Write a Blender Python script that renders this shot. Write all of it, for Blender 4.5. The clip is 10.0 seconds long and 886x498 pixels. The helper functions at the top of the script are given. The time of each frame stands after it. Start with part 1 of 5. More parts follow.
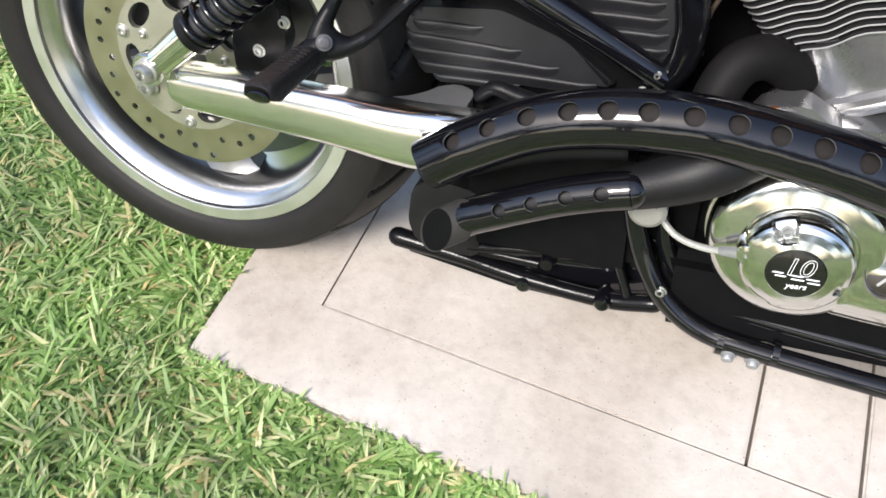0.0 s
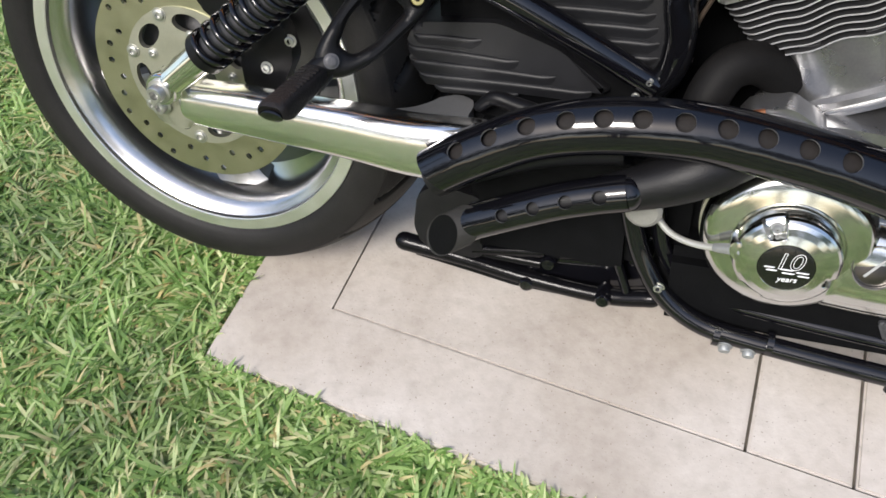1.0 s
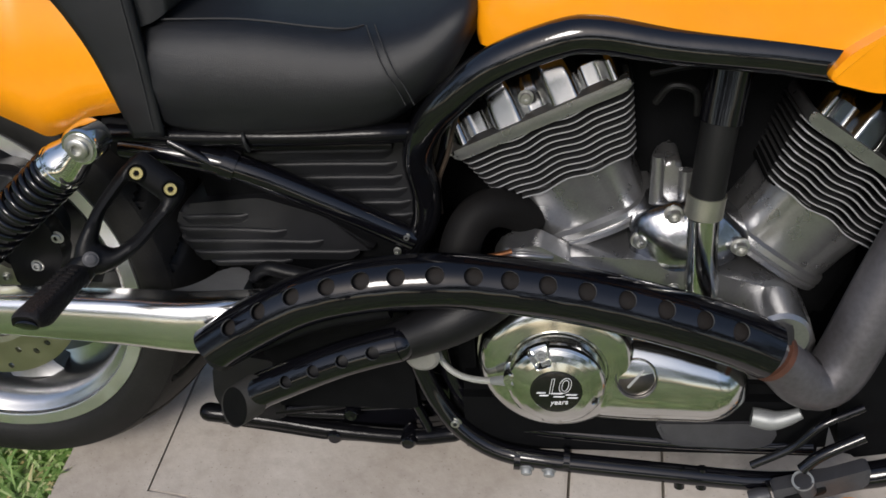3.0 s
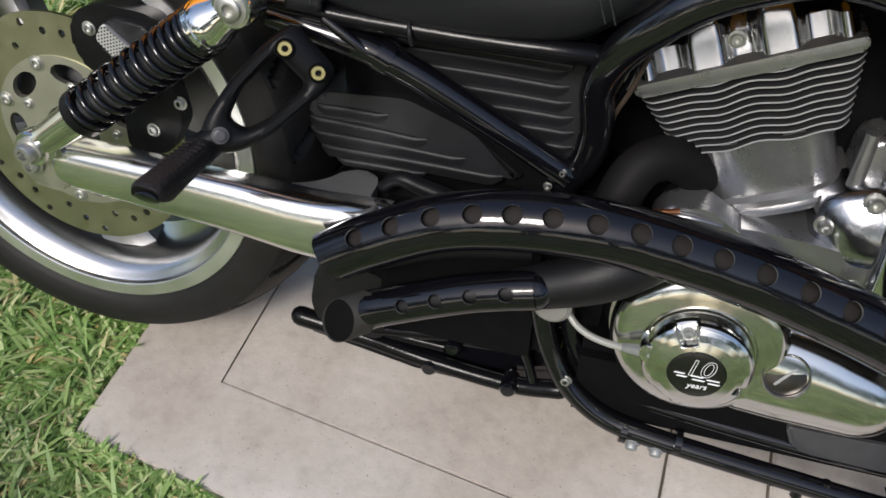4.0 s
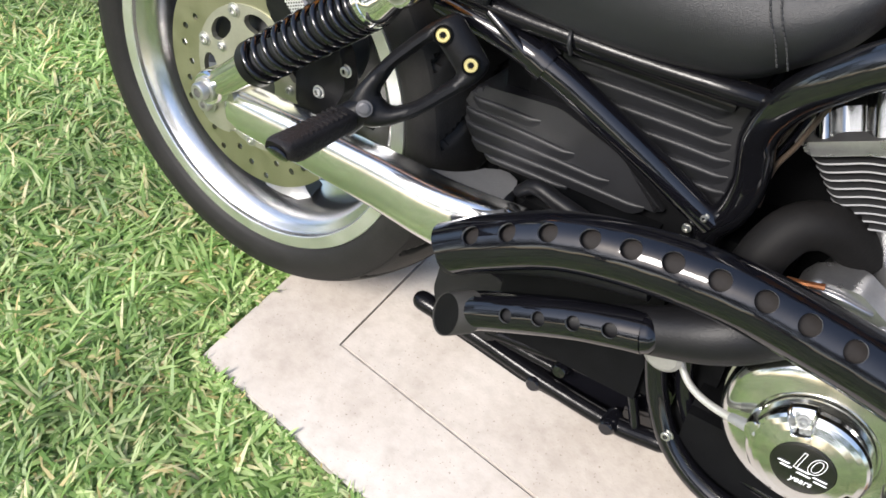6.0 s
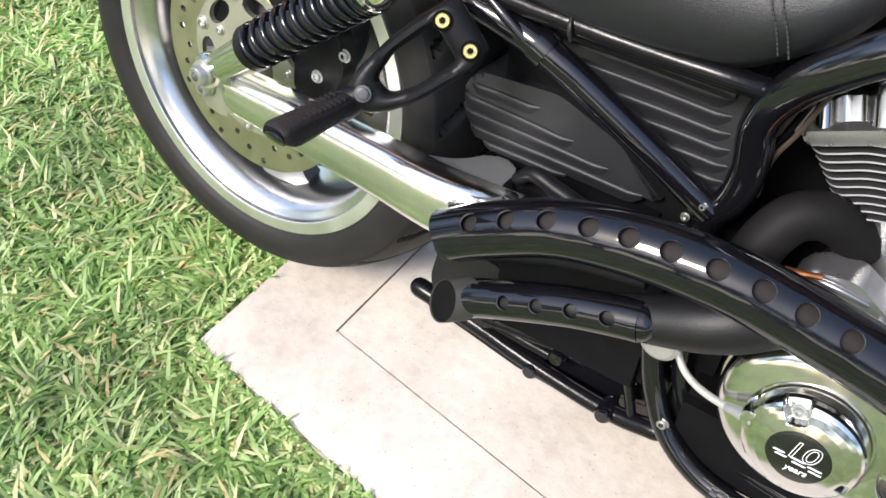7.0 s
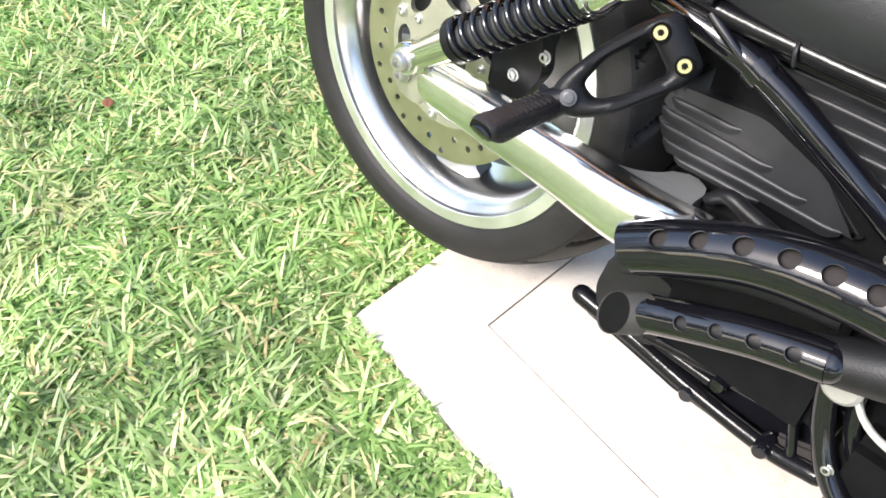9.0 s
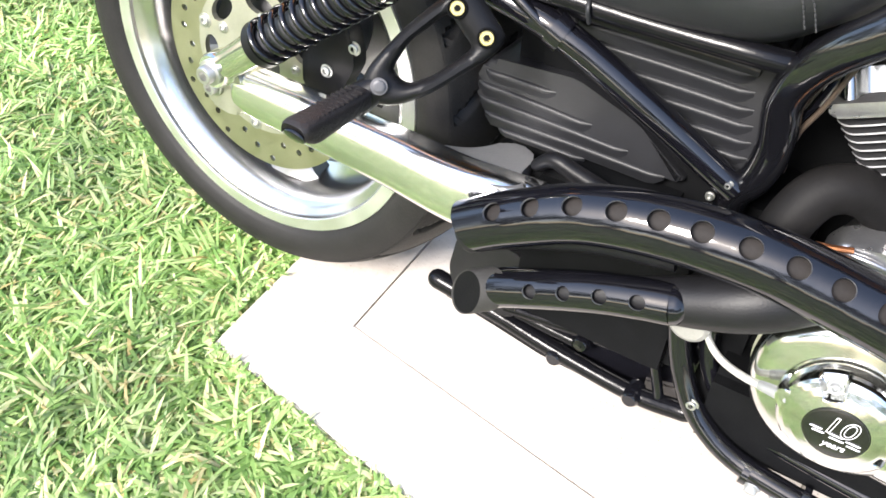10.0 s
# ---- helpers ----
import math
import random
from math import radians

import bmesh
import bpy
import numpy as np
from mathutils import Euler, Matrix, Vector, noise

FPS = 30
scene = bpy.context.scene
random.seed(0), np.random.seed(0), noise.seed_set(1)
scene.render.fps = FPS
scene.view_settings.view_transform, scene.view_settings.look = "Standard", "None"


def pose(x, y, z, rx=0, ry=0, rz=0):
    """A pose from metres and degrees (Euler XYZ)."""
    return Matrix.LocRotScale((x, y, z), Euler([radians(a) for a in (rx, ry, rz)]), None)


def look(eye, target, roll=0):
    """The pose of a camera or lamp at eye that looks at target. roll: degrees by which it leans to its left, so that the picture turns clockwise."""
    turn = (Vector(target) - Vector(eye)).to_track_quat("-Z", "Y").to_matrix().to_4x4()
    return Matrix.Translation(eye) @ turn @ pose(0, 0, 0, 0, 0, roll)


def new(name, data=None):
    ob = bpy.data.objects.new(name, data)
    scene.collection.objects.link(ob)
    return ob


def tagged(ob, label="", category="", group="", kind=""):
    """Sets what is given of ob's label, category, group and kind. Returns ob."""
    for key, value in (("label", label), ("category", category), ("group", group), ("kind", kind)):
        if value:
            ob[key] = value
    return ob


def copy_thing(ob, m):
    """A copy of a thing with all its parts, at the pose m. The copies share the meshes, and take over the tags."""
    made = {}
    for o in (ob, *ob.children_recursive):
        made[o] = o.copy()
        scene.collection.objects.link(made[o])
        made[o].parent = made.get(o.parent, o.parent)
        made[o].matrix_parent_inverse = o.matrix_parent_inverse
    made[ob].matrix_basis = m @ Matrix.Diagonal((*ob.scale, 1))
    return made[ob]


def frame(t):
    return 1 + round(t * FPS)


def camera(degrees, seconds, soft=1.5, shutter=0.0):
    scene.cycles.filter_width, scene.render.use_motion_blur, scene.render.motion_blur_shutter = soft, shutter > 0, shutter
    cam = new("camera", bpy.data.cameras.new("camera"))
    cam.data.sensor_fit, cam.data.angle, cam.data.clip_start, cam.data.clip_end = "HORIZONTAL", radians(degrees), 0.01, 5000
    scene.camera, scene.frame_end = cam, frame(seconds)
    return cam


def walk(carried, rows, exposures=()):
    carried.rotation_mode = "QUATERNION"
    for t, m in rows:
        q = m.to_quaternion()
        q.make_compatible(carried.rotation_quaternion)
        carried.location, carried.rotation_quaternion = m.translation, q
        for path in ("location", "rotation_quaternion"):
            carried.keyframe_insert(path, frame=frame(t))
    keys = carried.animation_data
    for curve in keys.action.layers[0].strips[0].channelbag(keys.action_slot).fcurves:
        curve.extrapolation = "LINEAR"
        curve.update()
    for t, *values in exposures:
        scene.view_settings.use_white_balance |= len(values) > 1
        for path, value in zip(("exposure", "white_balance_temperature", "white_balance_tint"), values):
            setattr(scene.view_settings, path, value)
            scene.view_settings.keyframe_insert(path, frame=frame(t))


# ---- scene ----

# ---------------------------------------------------------------- camera
cam = camera(54.8, 10.0, soft=1.6)
PATH = [
    (0, 0.6663, -0.8185, 0.9997, 39.836, 5.808, 18.820),
    (0.5, 0.6608, -0.8313, 1.0263, 38.655, 6.488, 18.908),
    (1, 0.6678, -0.8384, 1.0414, 39.328, 6.815, 17.422),
    (1.5, 0.6606, -0.8515, 1.0811, 43.293, 5.835, 18.234),
    (1.7, 0.6520, -0.8560, 1.1230, 46.837, 5.779, 19.123),
    (1.8, 0.6427, -0.8577, 1.1426, 48.386, 5.329, 19.128),
    (2, 0.6408, -0.8635, 1.1670, 51.587, 5.366, 18.552),
    (2.2, 0.6558, -0.8758, 1.1597, 53.958, 5.751, 16.552),
    (2.5, 0.7065, -0.8577, 1.1496, 51.449, 6.671, 10.021),
    (2.6, 0.7388, -0.8488, 1.1405, 50.140, 6.659, 7.778),
    (2.7, 0.7830, -0.8360, 1.1220, 48.779, 7.098, 6.223),
    (3.8, 0.6969, -0.7525, 1.0454, 41.825, 0.885, 8.059),
    (3.9, 0.6770, -0.7470, 1.0290, 41.553, 1.194, 11.589),
    (4, 0.6595, -0.7396, 1.0326, 40.881, 1.265, 15.613),
    (4.2, 0.6496, -0.7385, 1.0297, 40.514, 1.765, 23.560),
    (4.5, 0.6861, -0.7357, 1.0233, 41.173, 2.124, 31.511),
    (5, 0.7295, -0.7020, 1.0240, 41.926, 2.359, 33.050),
    (5.5, 0.7269, -0.6933, 1.0266, 41.883, 2.862, 33.163),
    (6, 0.7239, -0.6890, 1.0197, 41.343, 2.530, 34.078),
    (7.5, 0.7231, -0.6885, 1.0174, 40.388, 1.892, 34.605),
    (8, 0.7123, -0.6920, 1.0191, 40.509, 1.450, 35.857),
    (8.5, 0.6926, -0.7059, 1.0210, 40.612, 2.044, 39.737),
    (9, 0.6701, -0.7339, 1.0277, 40.770, 3.065, 44.800),
    (9.5, 0.6782, -0.7326, 1.0249, 40.823, 3.156, 42.920),
    (10, 0.6925, -0.6966, 1.0145, 39.521, 3.474, 31.995),
]
EXPOSURES = [(0.0, 1.19), (0.5, 1.09), (1.0, 0.79), (1.5, 0.54), (2.0, 0.54), (2.6, -0.04), (3.8, 0.07), (4.2, 0.77), (4.5, 1.42), (5.0, 1.38), (5.5, 1.2), (6.0, 1.23), (7.5, 1.48), (8.0, 1.5), (8.5, 1.62), (9.0, 1.94), (9.5, 2.05), (10.0, 2.12)]
walk(cam, [(r[0], pose(*r[1:])) for r in PATH], EXPOSURES)

# ---------------------------------------------------------------- world and sun
SUN_EL, SUN_AZ = 46.0, 192.0
world = bpy.data.worlds.new("sky")
scene.world = world
world.use_nodes = True
wn = world.node_tree.nodes
sky = wn.new("ShaderNodeTexSky")
sky.sky_type, sky.sun_disc = "NISHITA", False
sky.sun_elevation, sky.sun_rotation = radians(SUN_EL), radians(SUN_AZ)
sky.air_density, sky.dust_density, sky.ozone_density = 1.0, 2.2, 1.0
world.node_tree.links.new(sky.outputs["Color"], wn["Background"].inputs["Color"])
wn["Background"].inputs["Strength"].default_value = 0.15
sun_data = bpy.data.lights.new("sun", "SUN")
sun_data.energy, sun_data.angle, sun_data.color = 2.2, radians(19.0), (1.0, 0.96, 0.91)
sun = new("sun", sun_data)
az, el = radians(SUN_AZ), radians(SUN_EL)
sun.matrix_world = look((0, 0, 0), (-math.sin(az) * math.cos(el), -math.cos(az) * math.cos(el), -math.sin(el)))
sun.location = (0, 0, 6)

# ---------------------------------------------------------------- materials
def material(name, color, rough=0.5, metal=0.0, coat=0.0, vary=0.12, scale=30.0, bump=0.0, bump_scale=200.0, second=None, rough_vary=0.1, spec=0.5, coat_rough=0.04):
    """A principled surface with two scales of mottling, uneven gloss and fine relief (sizes in 1 / metres)."""
    m = bpy.data.materials.new(name)
    m.use_nodes = True
    nt = m.node_tree
    n, l = nt.nodes, nt.links
    b = n["Principled BSDF"]
    b.inputs["Metallic"].default_value = metal
    b.inputs["Coat Weight"].default_value = coat
    b.inputs["Coat Roughness"].default_value = coat_rough
    b.inputs["Specular IOR Level"].default_value = spec
    co = n.new("ShaderNodeTexCoord")
    big = n.new("ShaderNodeTexNoise")
    big.inputs["Scale"].default_value, big.inputs["Detail"].default_value = scale, 6.0
    l.new(co.outputs["Object"], big.inputs["Vector"])
    fine = n.new("ShaderNodeTexNoise")
    fine.inputs["Scale"].default_value, fine.inputs["Detail"].default_value = scale * 9.0, 3.0
    l.new(co.outputs["Object"], fine.inputs["Vector"])
    mixv = n.new("ShaderNodeMix")
    mixv.inputs["Factor"].default_value = 0.4
    l.new(big.outputs["Fac"], mixv.inputs["A"])
    l.new(fine.outputs["Fac"], mixv.inputs["B"])
    ramp = n.new("ShaderNodeValToRGB")
    c2 = second or tuple(min(1.0, c * (1 + vary)) for c in color)
    c1 = color if second else tuple(c * (1 - vary) for c in color)
    ramp.color_ramp.elements[0].position, ramp.color_ramp.elements[0].color = 0.3, (*c1, 1)
    ramp.color_ramp.elements[1].position, ramp.color_ramp.elements[1].color = 0.7, (*c2, 1)
    l.new(mixv.outputs["Result"], ramp.inputs["Fac"])
    l.new(ramp.outputs["Color"], b.inputs["Base Color"])
    mr = n.new("ShaderNodeMapRange")
    mr.inputs["To Min"].default_value, mr.inputs["To Max"].default_value = max(0.02, rough * (1 - rough_vary)), min(1.0, rough * (1 + rough_vary))
    l.new(big.outputs["Fac"], mr.inputs["Value"])
    l.new(mr.outputs["Result"], b.inputs["Roughness"])
    if bump > 0:
        bn = n.new("ShaderNodeTexNoise")
        bn.inputs["Scale"].default_value, bn.inputs["Detail"].default_value = bump_scale, 4.0
        l.new(co.outputs["Object"], bn.inputs["Vector"])
        bp = n.new("ShaderNodeBump")
        bp.inputs["Strength"].default_value, bp.inputs["Distance"].default_value = bump, 0.002
        l.new(bn.outputs["Fac"], bp.inputs["Height"])
        l.new(bp.outputs["Normal"], b.inputs["Normal"])
    return m


M_ORANGE = material("orange_pearl_paint", (0.93, 0.335, 0.004), 0.35, 0.0, 0.5, 0.05, 6.0, spec=0.25, coat_rough=0.15)
M_BLACK = material("gloss_black_paint", (0.004, 0.004, 0.0055), 0.06, 0.0, 0.0, 0.2, 20.0, 0.16, 26.0, rough_vary=0.6, spec=0.6)
M_SATIN = material("satin_black_metal", (0.006, 0.006, 0.0068), 0.36, 0.0, 0.0, 0.25, 60.0, 0.12, 700.0, spec=0.16)
M_SEMI = material("semi_gloss_black", (0.004, 0.004, 0.005), 0.18, 0.0, 0.0, 0.2, 40.0, 0.35, 45.0, rough_vary=0.6, spec=0.2)
M_PLASTIC = material("black_moulded_plastic", (0.0115, 0.0118, 0.0135), 0.46, 0.0, 0.0, 0.2, 40.0, 0.15, 900.0, spec=0.34)
# near-black: dark parts, and shade in gaps and recesses put into the colour
M_DARK = material("matt_black_and_shade", (0.004, 0.0042, 0.0047), 0.7, 0.0, 0.0, 0.3, 40.0, 0.2, 300.0, spec=0.06)
M_HEADER = material("heat_tinted_steel", (0.060, 0.056, 0.058), 0.42, 0.4, 0.0, 0.3, 18.0, 0.1, 200.0, second=(0.12, 0.115, 0.125))
M_PUMP = material("cast_pump_alloy", (0.42, 0.425, 0.44), 0.22, 1.0, 0.0, 0.15, 40.0, 0.2, 120.0)
M_CASTGREY = material("grey_cast_bracket", (0.060, 0.060, 0.066), 0.45, 0.3, 0.0, 0.15, 60.0, 0.15, 400.0)
M_PLUG = material("bronzed_plug", (0.10, 0.092, 0.088), 0.3, 1.0, 0.0, 0.15, 60.0)
M_RUST = material("rusty_steel", (0.07, 0.026, 0.016), 0.7, 0.2, 0.0, 0.3, 80.0, 0.2, 300.0, second=(0.13, 0.05, 0.028))
M_CHROME = material("polished_chrome", (0.82, 0.82, 0.80), 0.06, 1.0, 0.0, 0.03, 15.0, rough_vary=0.4)
M_POLISH = material("polished_aluminium", (0.84, 0.84, 0.83), 0.20, 1.0, 0.0, 0.02, 9.0, rough_vary=0.12)
M_RIMLIP = material("machined_rim_edge", (0.88, 0.88, 0.87), 0.38, 1.0, 0.0, 0.04, 40.0, rough_vary=0.3)
M_RIM = material("satin_polished_rim", (0.58, 0.575, 0.57), 0.25, 1.0, 0.0, 0.05, 8.0, rough_vary=0.15)
M_SPOKEFACE = material("satin_spoke_alloy", (0.30, 0.30, 0.30), 0.42, 1.0, 0.0, 0.1, 20.0, rough_vary=0.3)
M_SPOKE = material("dark_rear_parts", (0.02, 0.02, 0.022), 0.4, 0.0, 0.2, 0.2, 40.0)
M_DISC = material("brake_disc_steel", (0.37, 0.365, 0.25), 0.42, 1.0, 0.0, 0.08, 60.0, 0.05, 600.0, rough_vary=0.3)
M_CARRIER = material("disc_carrier_alloy", (0.50, 0.49, 0.42), 0.48, 1.0, 0.0, 0.08, 50.0, 0.06, 500.0)
M_TYRE = material("black_tyre_rubber", (0.0085, 0.0082, 0.0081), 0.55, 0.0, 0.0, 0.25, 30.0, 0.2, 420.0, second=(0.0165, 0.0157, 0.0152), spec=0.2)
M_LEATHER = material("black_seat_vinyl", (0.0100, 0.0106, 0.0124), 0.40, 0.0, 0.0, 0.2, 9.0, 0.3, 1100.0, spec=0.42)
M_ENGINE = material("silver_engine_paint", (0.34, 0.34, 0.345), 0.28, 0.85, 0.0, 0.12, 40.0, 0.1, 500.0)
M_FIN = material("grey_fin_casting", (0.018, 0.018, 0.019), 0.6, 0.0, 0.0, 0.12, 60.0, 0.12, 600.0)
M_FINEDGE = material("machined_fin_edge", (0.34, 0.34, 0.345), 0.45, 0.3, 0.0, 0.05, 60.0)
M_ZINC = material("zinc_plated_bolt", (0.50, 0.50, 0.48), 0.42, 1.0, 0.0, 0.1, 90.0)
M_BRASS = material("gold_zinc_bolt", (0.58, 0.48, 0.20), 0.36, 1.0, 0.0, 0.1, 90.0)
M_RUBBER = material("ribbed_peg_rubber", (0.012, 0.0105, 0.0105), 0.55, 0.0, 0.0, 0.2, 70.0, 0.6, 260.0, spec=0.3)
M_HOSE = material("black_rubber_hose", (0.009, 0.009, 0.009), 0.5, 0.0, 0.0, 0.2, 40.0, 0.08, 500.0, spec=0.25)
M_MESH = material("perforated_silver", (0.7, 0.7, 0.7), 0.4, 0.7, 0.0, 0.1, 90.0)
M_CABLE = material("clear_sheathed_cable", (0.55, 0.55, 0.52), 0.35, 0.5, 0.0, 0.1, 150.0)
M_HEADPOLISH = material("buffed_head_cover", (0.34, 0.345, 0.34), 0.20, 1.0, 0.0, 0.05, 30.0, rough_vary=0.3)
M_INNER = material("scorched_inner_pipe", (0.018, 0.016, 0.0155), 0.7, 0.0, 0.0, 0.3, 40.0, spec=0.15)
M_BARK = material("grey_brown_bark", (0.10, 0.075, 0.05), 0.9, 0.0, 0.0, 0.3, 8.0, 0.6, 40.0)
M_COVER = material("buffed_cover_alloy", (0.68, 0.685, 0.66), 0.14, 1.0, 0.0, 0.03, 12.0, rough_vary=0.15)
M_DULL = material("dull_grey_nut", (0.30, 0.31, 0.31), 0.5, 0.5, 0.0, 0.15, 120.0)
M_CASTING = material("satin_cast_alloy", (0.42, 0.42, 0.42), 0.40, 0.85, 0.0, 0.1, 40.0, 0.1, 400.0)
M_CHAR = material("matt_charcoal_coating", (0.007, 0.007, 0.008), 0.45, 0.0, 0.0, 0.25, 45.0, 0.15, 500.0, spec=0.25)
M_CAPGREY = material("scuffed_grey_coating", (0.026, 0.025, 0.0245), 0.6, 0.0, 0.0, 0.25, 60.0, 0.15, 500.0, spec=0.2)
M_WRAP = material("wrinkled_gloss_black", (0.004, 0.004, 0.005), 0.07, 0.0, 0.0, 0.2, 30.0, 0.25, 30.0, spec=0.8)
M_WRAPGREY = material("sooty_brown_header", (0.0075, 0.0070, 0.0068), 0.6, 0.0, 0.0, 0.25, 30.0, 0.15, 300.0, spec=0.12)
M_TAN = material("heat_browned_steel", (0.20, 0.155, 0.105), 0.5, 0.3, 0.0, 0.3, 60.0, 0.15, 300.0)
M_COPPER = material("copper_wire", (0.70, 0.30, 0.14), 0.3, 1.0, 0.0, 0.15, 90.0)
M_CREAM = material("cream_plastic", (0.24, 0.235, 0.22), 0.40, 0.2, 0.0, 0.1, 60.0)
M_CREAMY = material("cream_plastic_plug", (0.55, 0.52, 0.45), 0.5, 0.0, 0.0, 0.1, 60.0)
# pale grey: the glint along lit shield edges, put into the colour
M_EDGE = material("pale_edge_glint", (0.30, 0.30, 0.29), 0.35, 0.6, 0.0, 0.25, 120.0)
M_BROWNWIRE = material("brown_wire", (0.05, 0.036, 0.026), 0.45, 0.0, 0.0, 0.2, 90.0)
M_WHITE = material("white_print", (0.85, 0.85, 0.85), 0.5)
M_THREAD = material("grey_stitching", (0.020, 0.020, 0.021), 0.7)
M_EMBLEM = material("black_enamel", (0.006, 0.006, 0.006), 0.25, 0.0, 0.3)


def concrete_material():
    """Pale trowelled concrete: broad damp stains, mottling, dark grit and pinholes."""
    m = material("pale_concrete", (0.45, 0.405, 0.365), 0.85, 0.0, 0.0, 0.1, 7.0, 0.3, 160.0, second=(0.575, 0.53, 0.488))
    n, l = m.node_tree.nodes, m.node_tree.links
    b = n["Principled BSDF"]
    co = n.new("ShaderNodeTexCoord")
    base = b.inputs["Base Color"].links[0].from_socket
    for scale, detail, lo, hi, dark in ((2.3, 7.0, 0.42, 0.62, (0.80, 0.775, 0.74)), (38.0, 9.0, 0.48, 0.74, (0.87, 0.865, 0.855)), (240.0, 2.0, 0.66, 0.74, (0.55, 0.53, 0.50))):
        no = n.new("ShaderNodeTexNoise")
        no.inputs["Scale"].default_value, no.inputs["Detail"].default_value = scale, detail
        l.new(co.outputs["Object"], no.inputs["Vector"])
        mr = n.new("ShaderNodeMapRange")
        mr.inputs["From Min"].default_value, mr.inputs["From Max"].default_value = lo, hi
        l.new(no.outputs["Fac"], mr.inputs["Value"])
        mix = n.new("ShaderNodeMix")
        mix.data_type, mix.blend_type = "RGBA", "MULTIPLY"
        l.new(mr.outputs["Result"], mix.inputs["Factor"])
        l.new(base, mix.inputs["A"])
        mix.inputs["B"].default_value = (*dark, 1)
        base = mix.outputs["Result"]
    l.new(base, b.inputs["Base Color"])
    return m


M_CONCRETE = concrete_material()
M_JOINT = material("dirty_joint", (0.105, 0.092, 0.075), 0.95, 0.0, 0.0, 0.3, 30.0, 0.4, 200.0)
M_SOIL = material("lawn_soil", (0.070, 0.100, 0.032), 0.95, 0.0, 0.0, 0.3, 14.0, 0.6, 90.0, second=(0.14, 0.165, 0.062))
M_LEAF = material("dry_leaf", (0.16, 0.05, 0.02), 0.7, 0.0, 0.0, 0.25, 60.0)


def grass_material():
    m = bpy.data.materials.new("grass_blades")
    m.use_nodes = True
    n, l = m.node_tree.nodes, m.node_tree.links
    b = n["Principled BSDF"]
    geo = n.new("ShaderNodeNewGeometry")
    ramp = n.new("ShaderNodeValToRGB")
    e = ramp.color_ramp.elements
    e[0].position, e[0].color = 0.0, (0.130, 0.222, 0.070, 1)
    e[1].position, e[1].color = 1.0, (0.50, 0.40, 0.20, 1)
    for pos, col in ((0.35, (0.225, 0.330, 0.122)), (0.65, (0.350, 0.455, 0.200)), (0.84, (0.51, 0.565, 0.32)), (0.93, (0.60, 0.55, 0.34))):
        k = e.new(pos)
        k.color = (*col, 1)
    l.new(geo.outputs["Random Per Island"], ramp.inputs["Fac"])
    co = n.new("ShaderNodeTexCoord")
    patch = n.new("ShaderNodeTexNoise")
    patch.inputs["Scale"].default_value, patch.inputs["Detail"].default_value = 3.0, 3.0
    l.new(co.outputs["Object"], patch.inputs["Vector"])
    hsv = n.new("ShaderNodeHueSaturation")
    mr = n.new("ShaderNodeMapRange")
    mr.inputs["From Min"].default_value, mr.inputs["From Max"].default_value = 0.3, 0.7
    mr.inputs["To Min"].default_value, mr.inputs["To Max"].default_value = 0.78, 1.54
    l.new(patch.outputs["Fac"], mr.inputs["Value"])
    hsv.inputs["Saturation"].default_value = 1.10
    l.new(mr.outputs["Result"], hsv.inputs["Value"])
    l.new(ramp.outputs["Color"], hsv.inputs["Color"])
    dry = n.new("ShaderNodeTexNoise")
    dry.inputs["Scale"].default_value, dry.inputs["Detail"].default_value = 5.0, 5.0
    l.new(co.outputs["Object"], dry.inputs["Vector"])
    dm = n.new("ShaderNodeMapRange")
    dm.inputs["From Min"].default_value, dm.inputs["From Max"].default_value, dm.inputs["To Max"].default_value = 0.58, 0.78, 0.6
    l.new(dry.outputs["Fac"], dm.inputs["Value"])
    straw = n.new("ShaderNodeMix")
    straw.data_type = "RGBA"
    l.new(dm.outputs["Result"], straw.inputs["Factor"])
    l.new(hsv.outputs["Color"], straw.inputs["A"])
    straw.inputs["B"].default_value = (0.52, 0.46, 0.24, 1)
    l.new(straw.outputs["Result"], b.inputs["Base Color"])
    b.inputs["Roughness"].default_value = 0.45
    tr = n.new("ShaderNodeBsdfTranslucent")
    l.new(straw.outputs["Result"], tr.inputs["Color"])
    mix = n.new("ShaderNodeMixShader")
    mix.inputs["Fac"].default_value = 0.45
    l.new(b.outputs["BSDF"], mix.inputs[1])
    l.new(tr.outputs["BSDF"], mix.inputs[2])
    l.new(mix.outputs["Shader"], n["Material Output"].inputs["Surface"])
    return m


M_GRASS = grass_material()


# ---------------------------------------------------------------- mesh helpers
def part(name, bm, mat, parent=None, label="", sharp=38.0):
    """Link a bmesh as one mesh object under a thing or a part."""
    bmesh.ops.recalc_face_normals(bm, faces=bm.faces)
    me = bpy.data.meshes.new(name)
    bm.to_mesh(me)
    bm.free()
    me.materials.append(mat)
    me.polygons.foreach_set("use_smooth", [True] * len(me.polygons))
    me.set_sharp_from_angle(angle=radians(sharp))
    ob = new(name, me)
    if parent is not None:
        ob.parent = parent
    if label:
        ob["label"] = label
    return ob


def again(name, ob, parent, m):
    """One more object on the mesh of ob, at the pose m."""
    o = new(name, ob.data)
    o.parent = parent
    o.matrix_basis = m
    return o


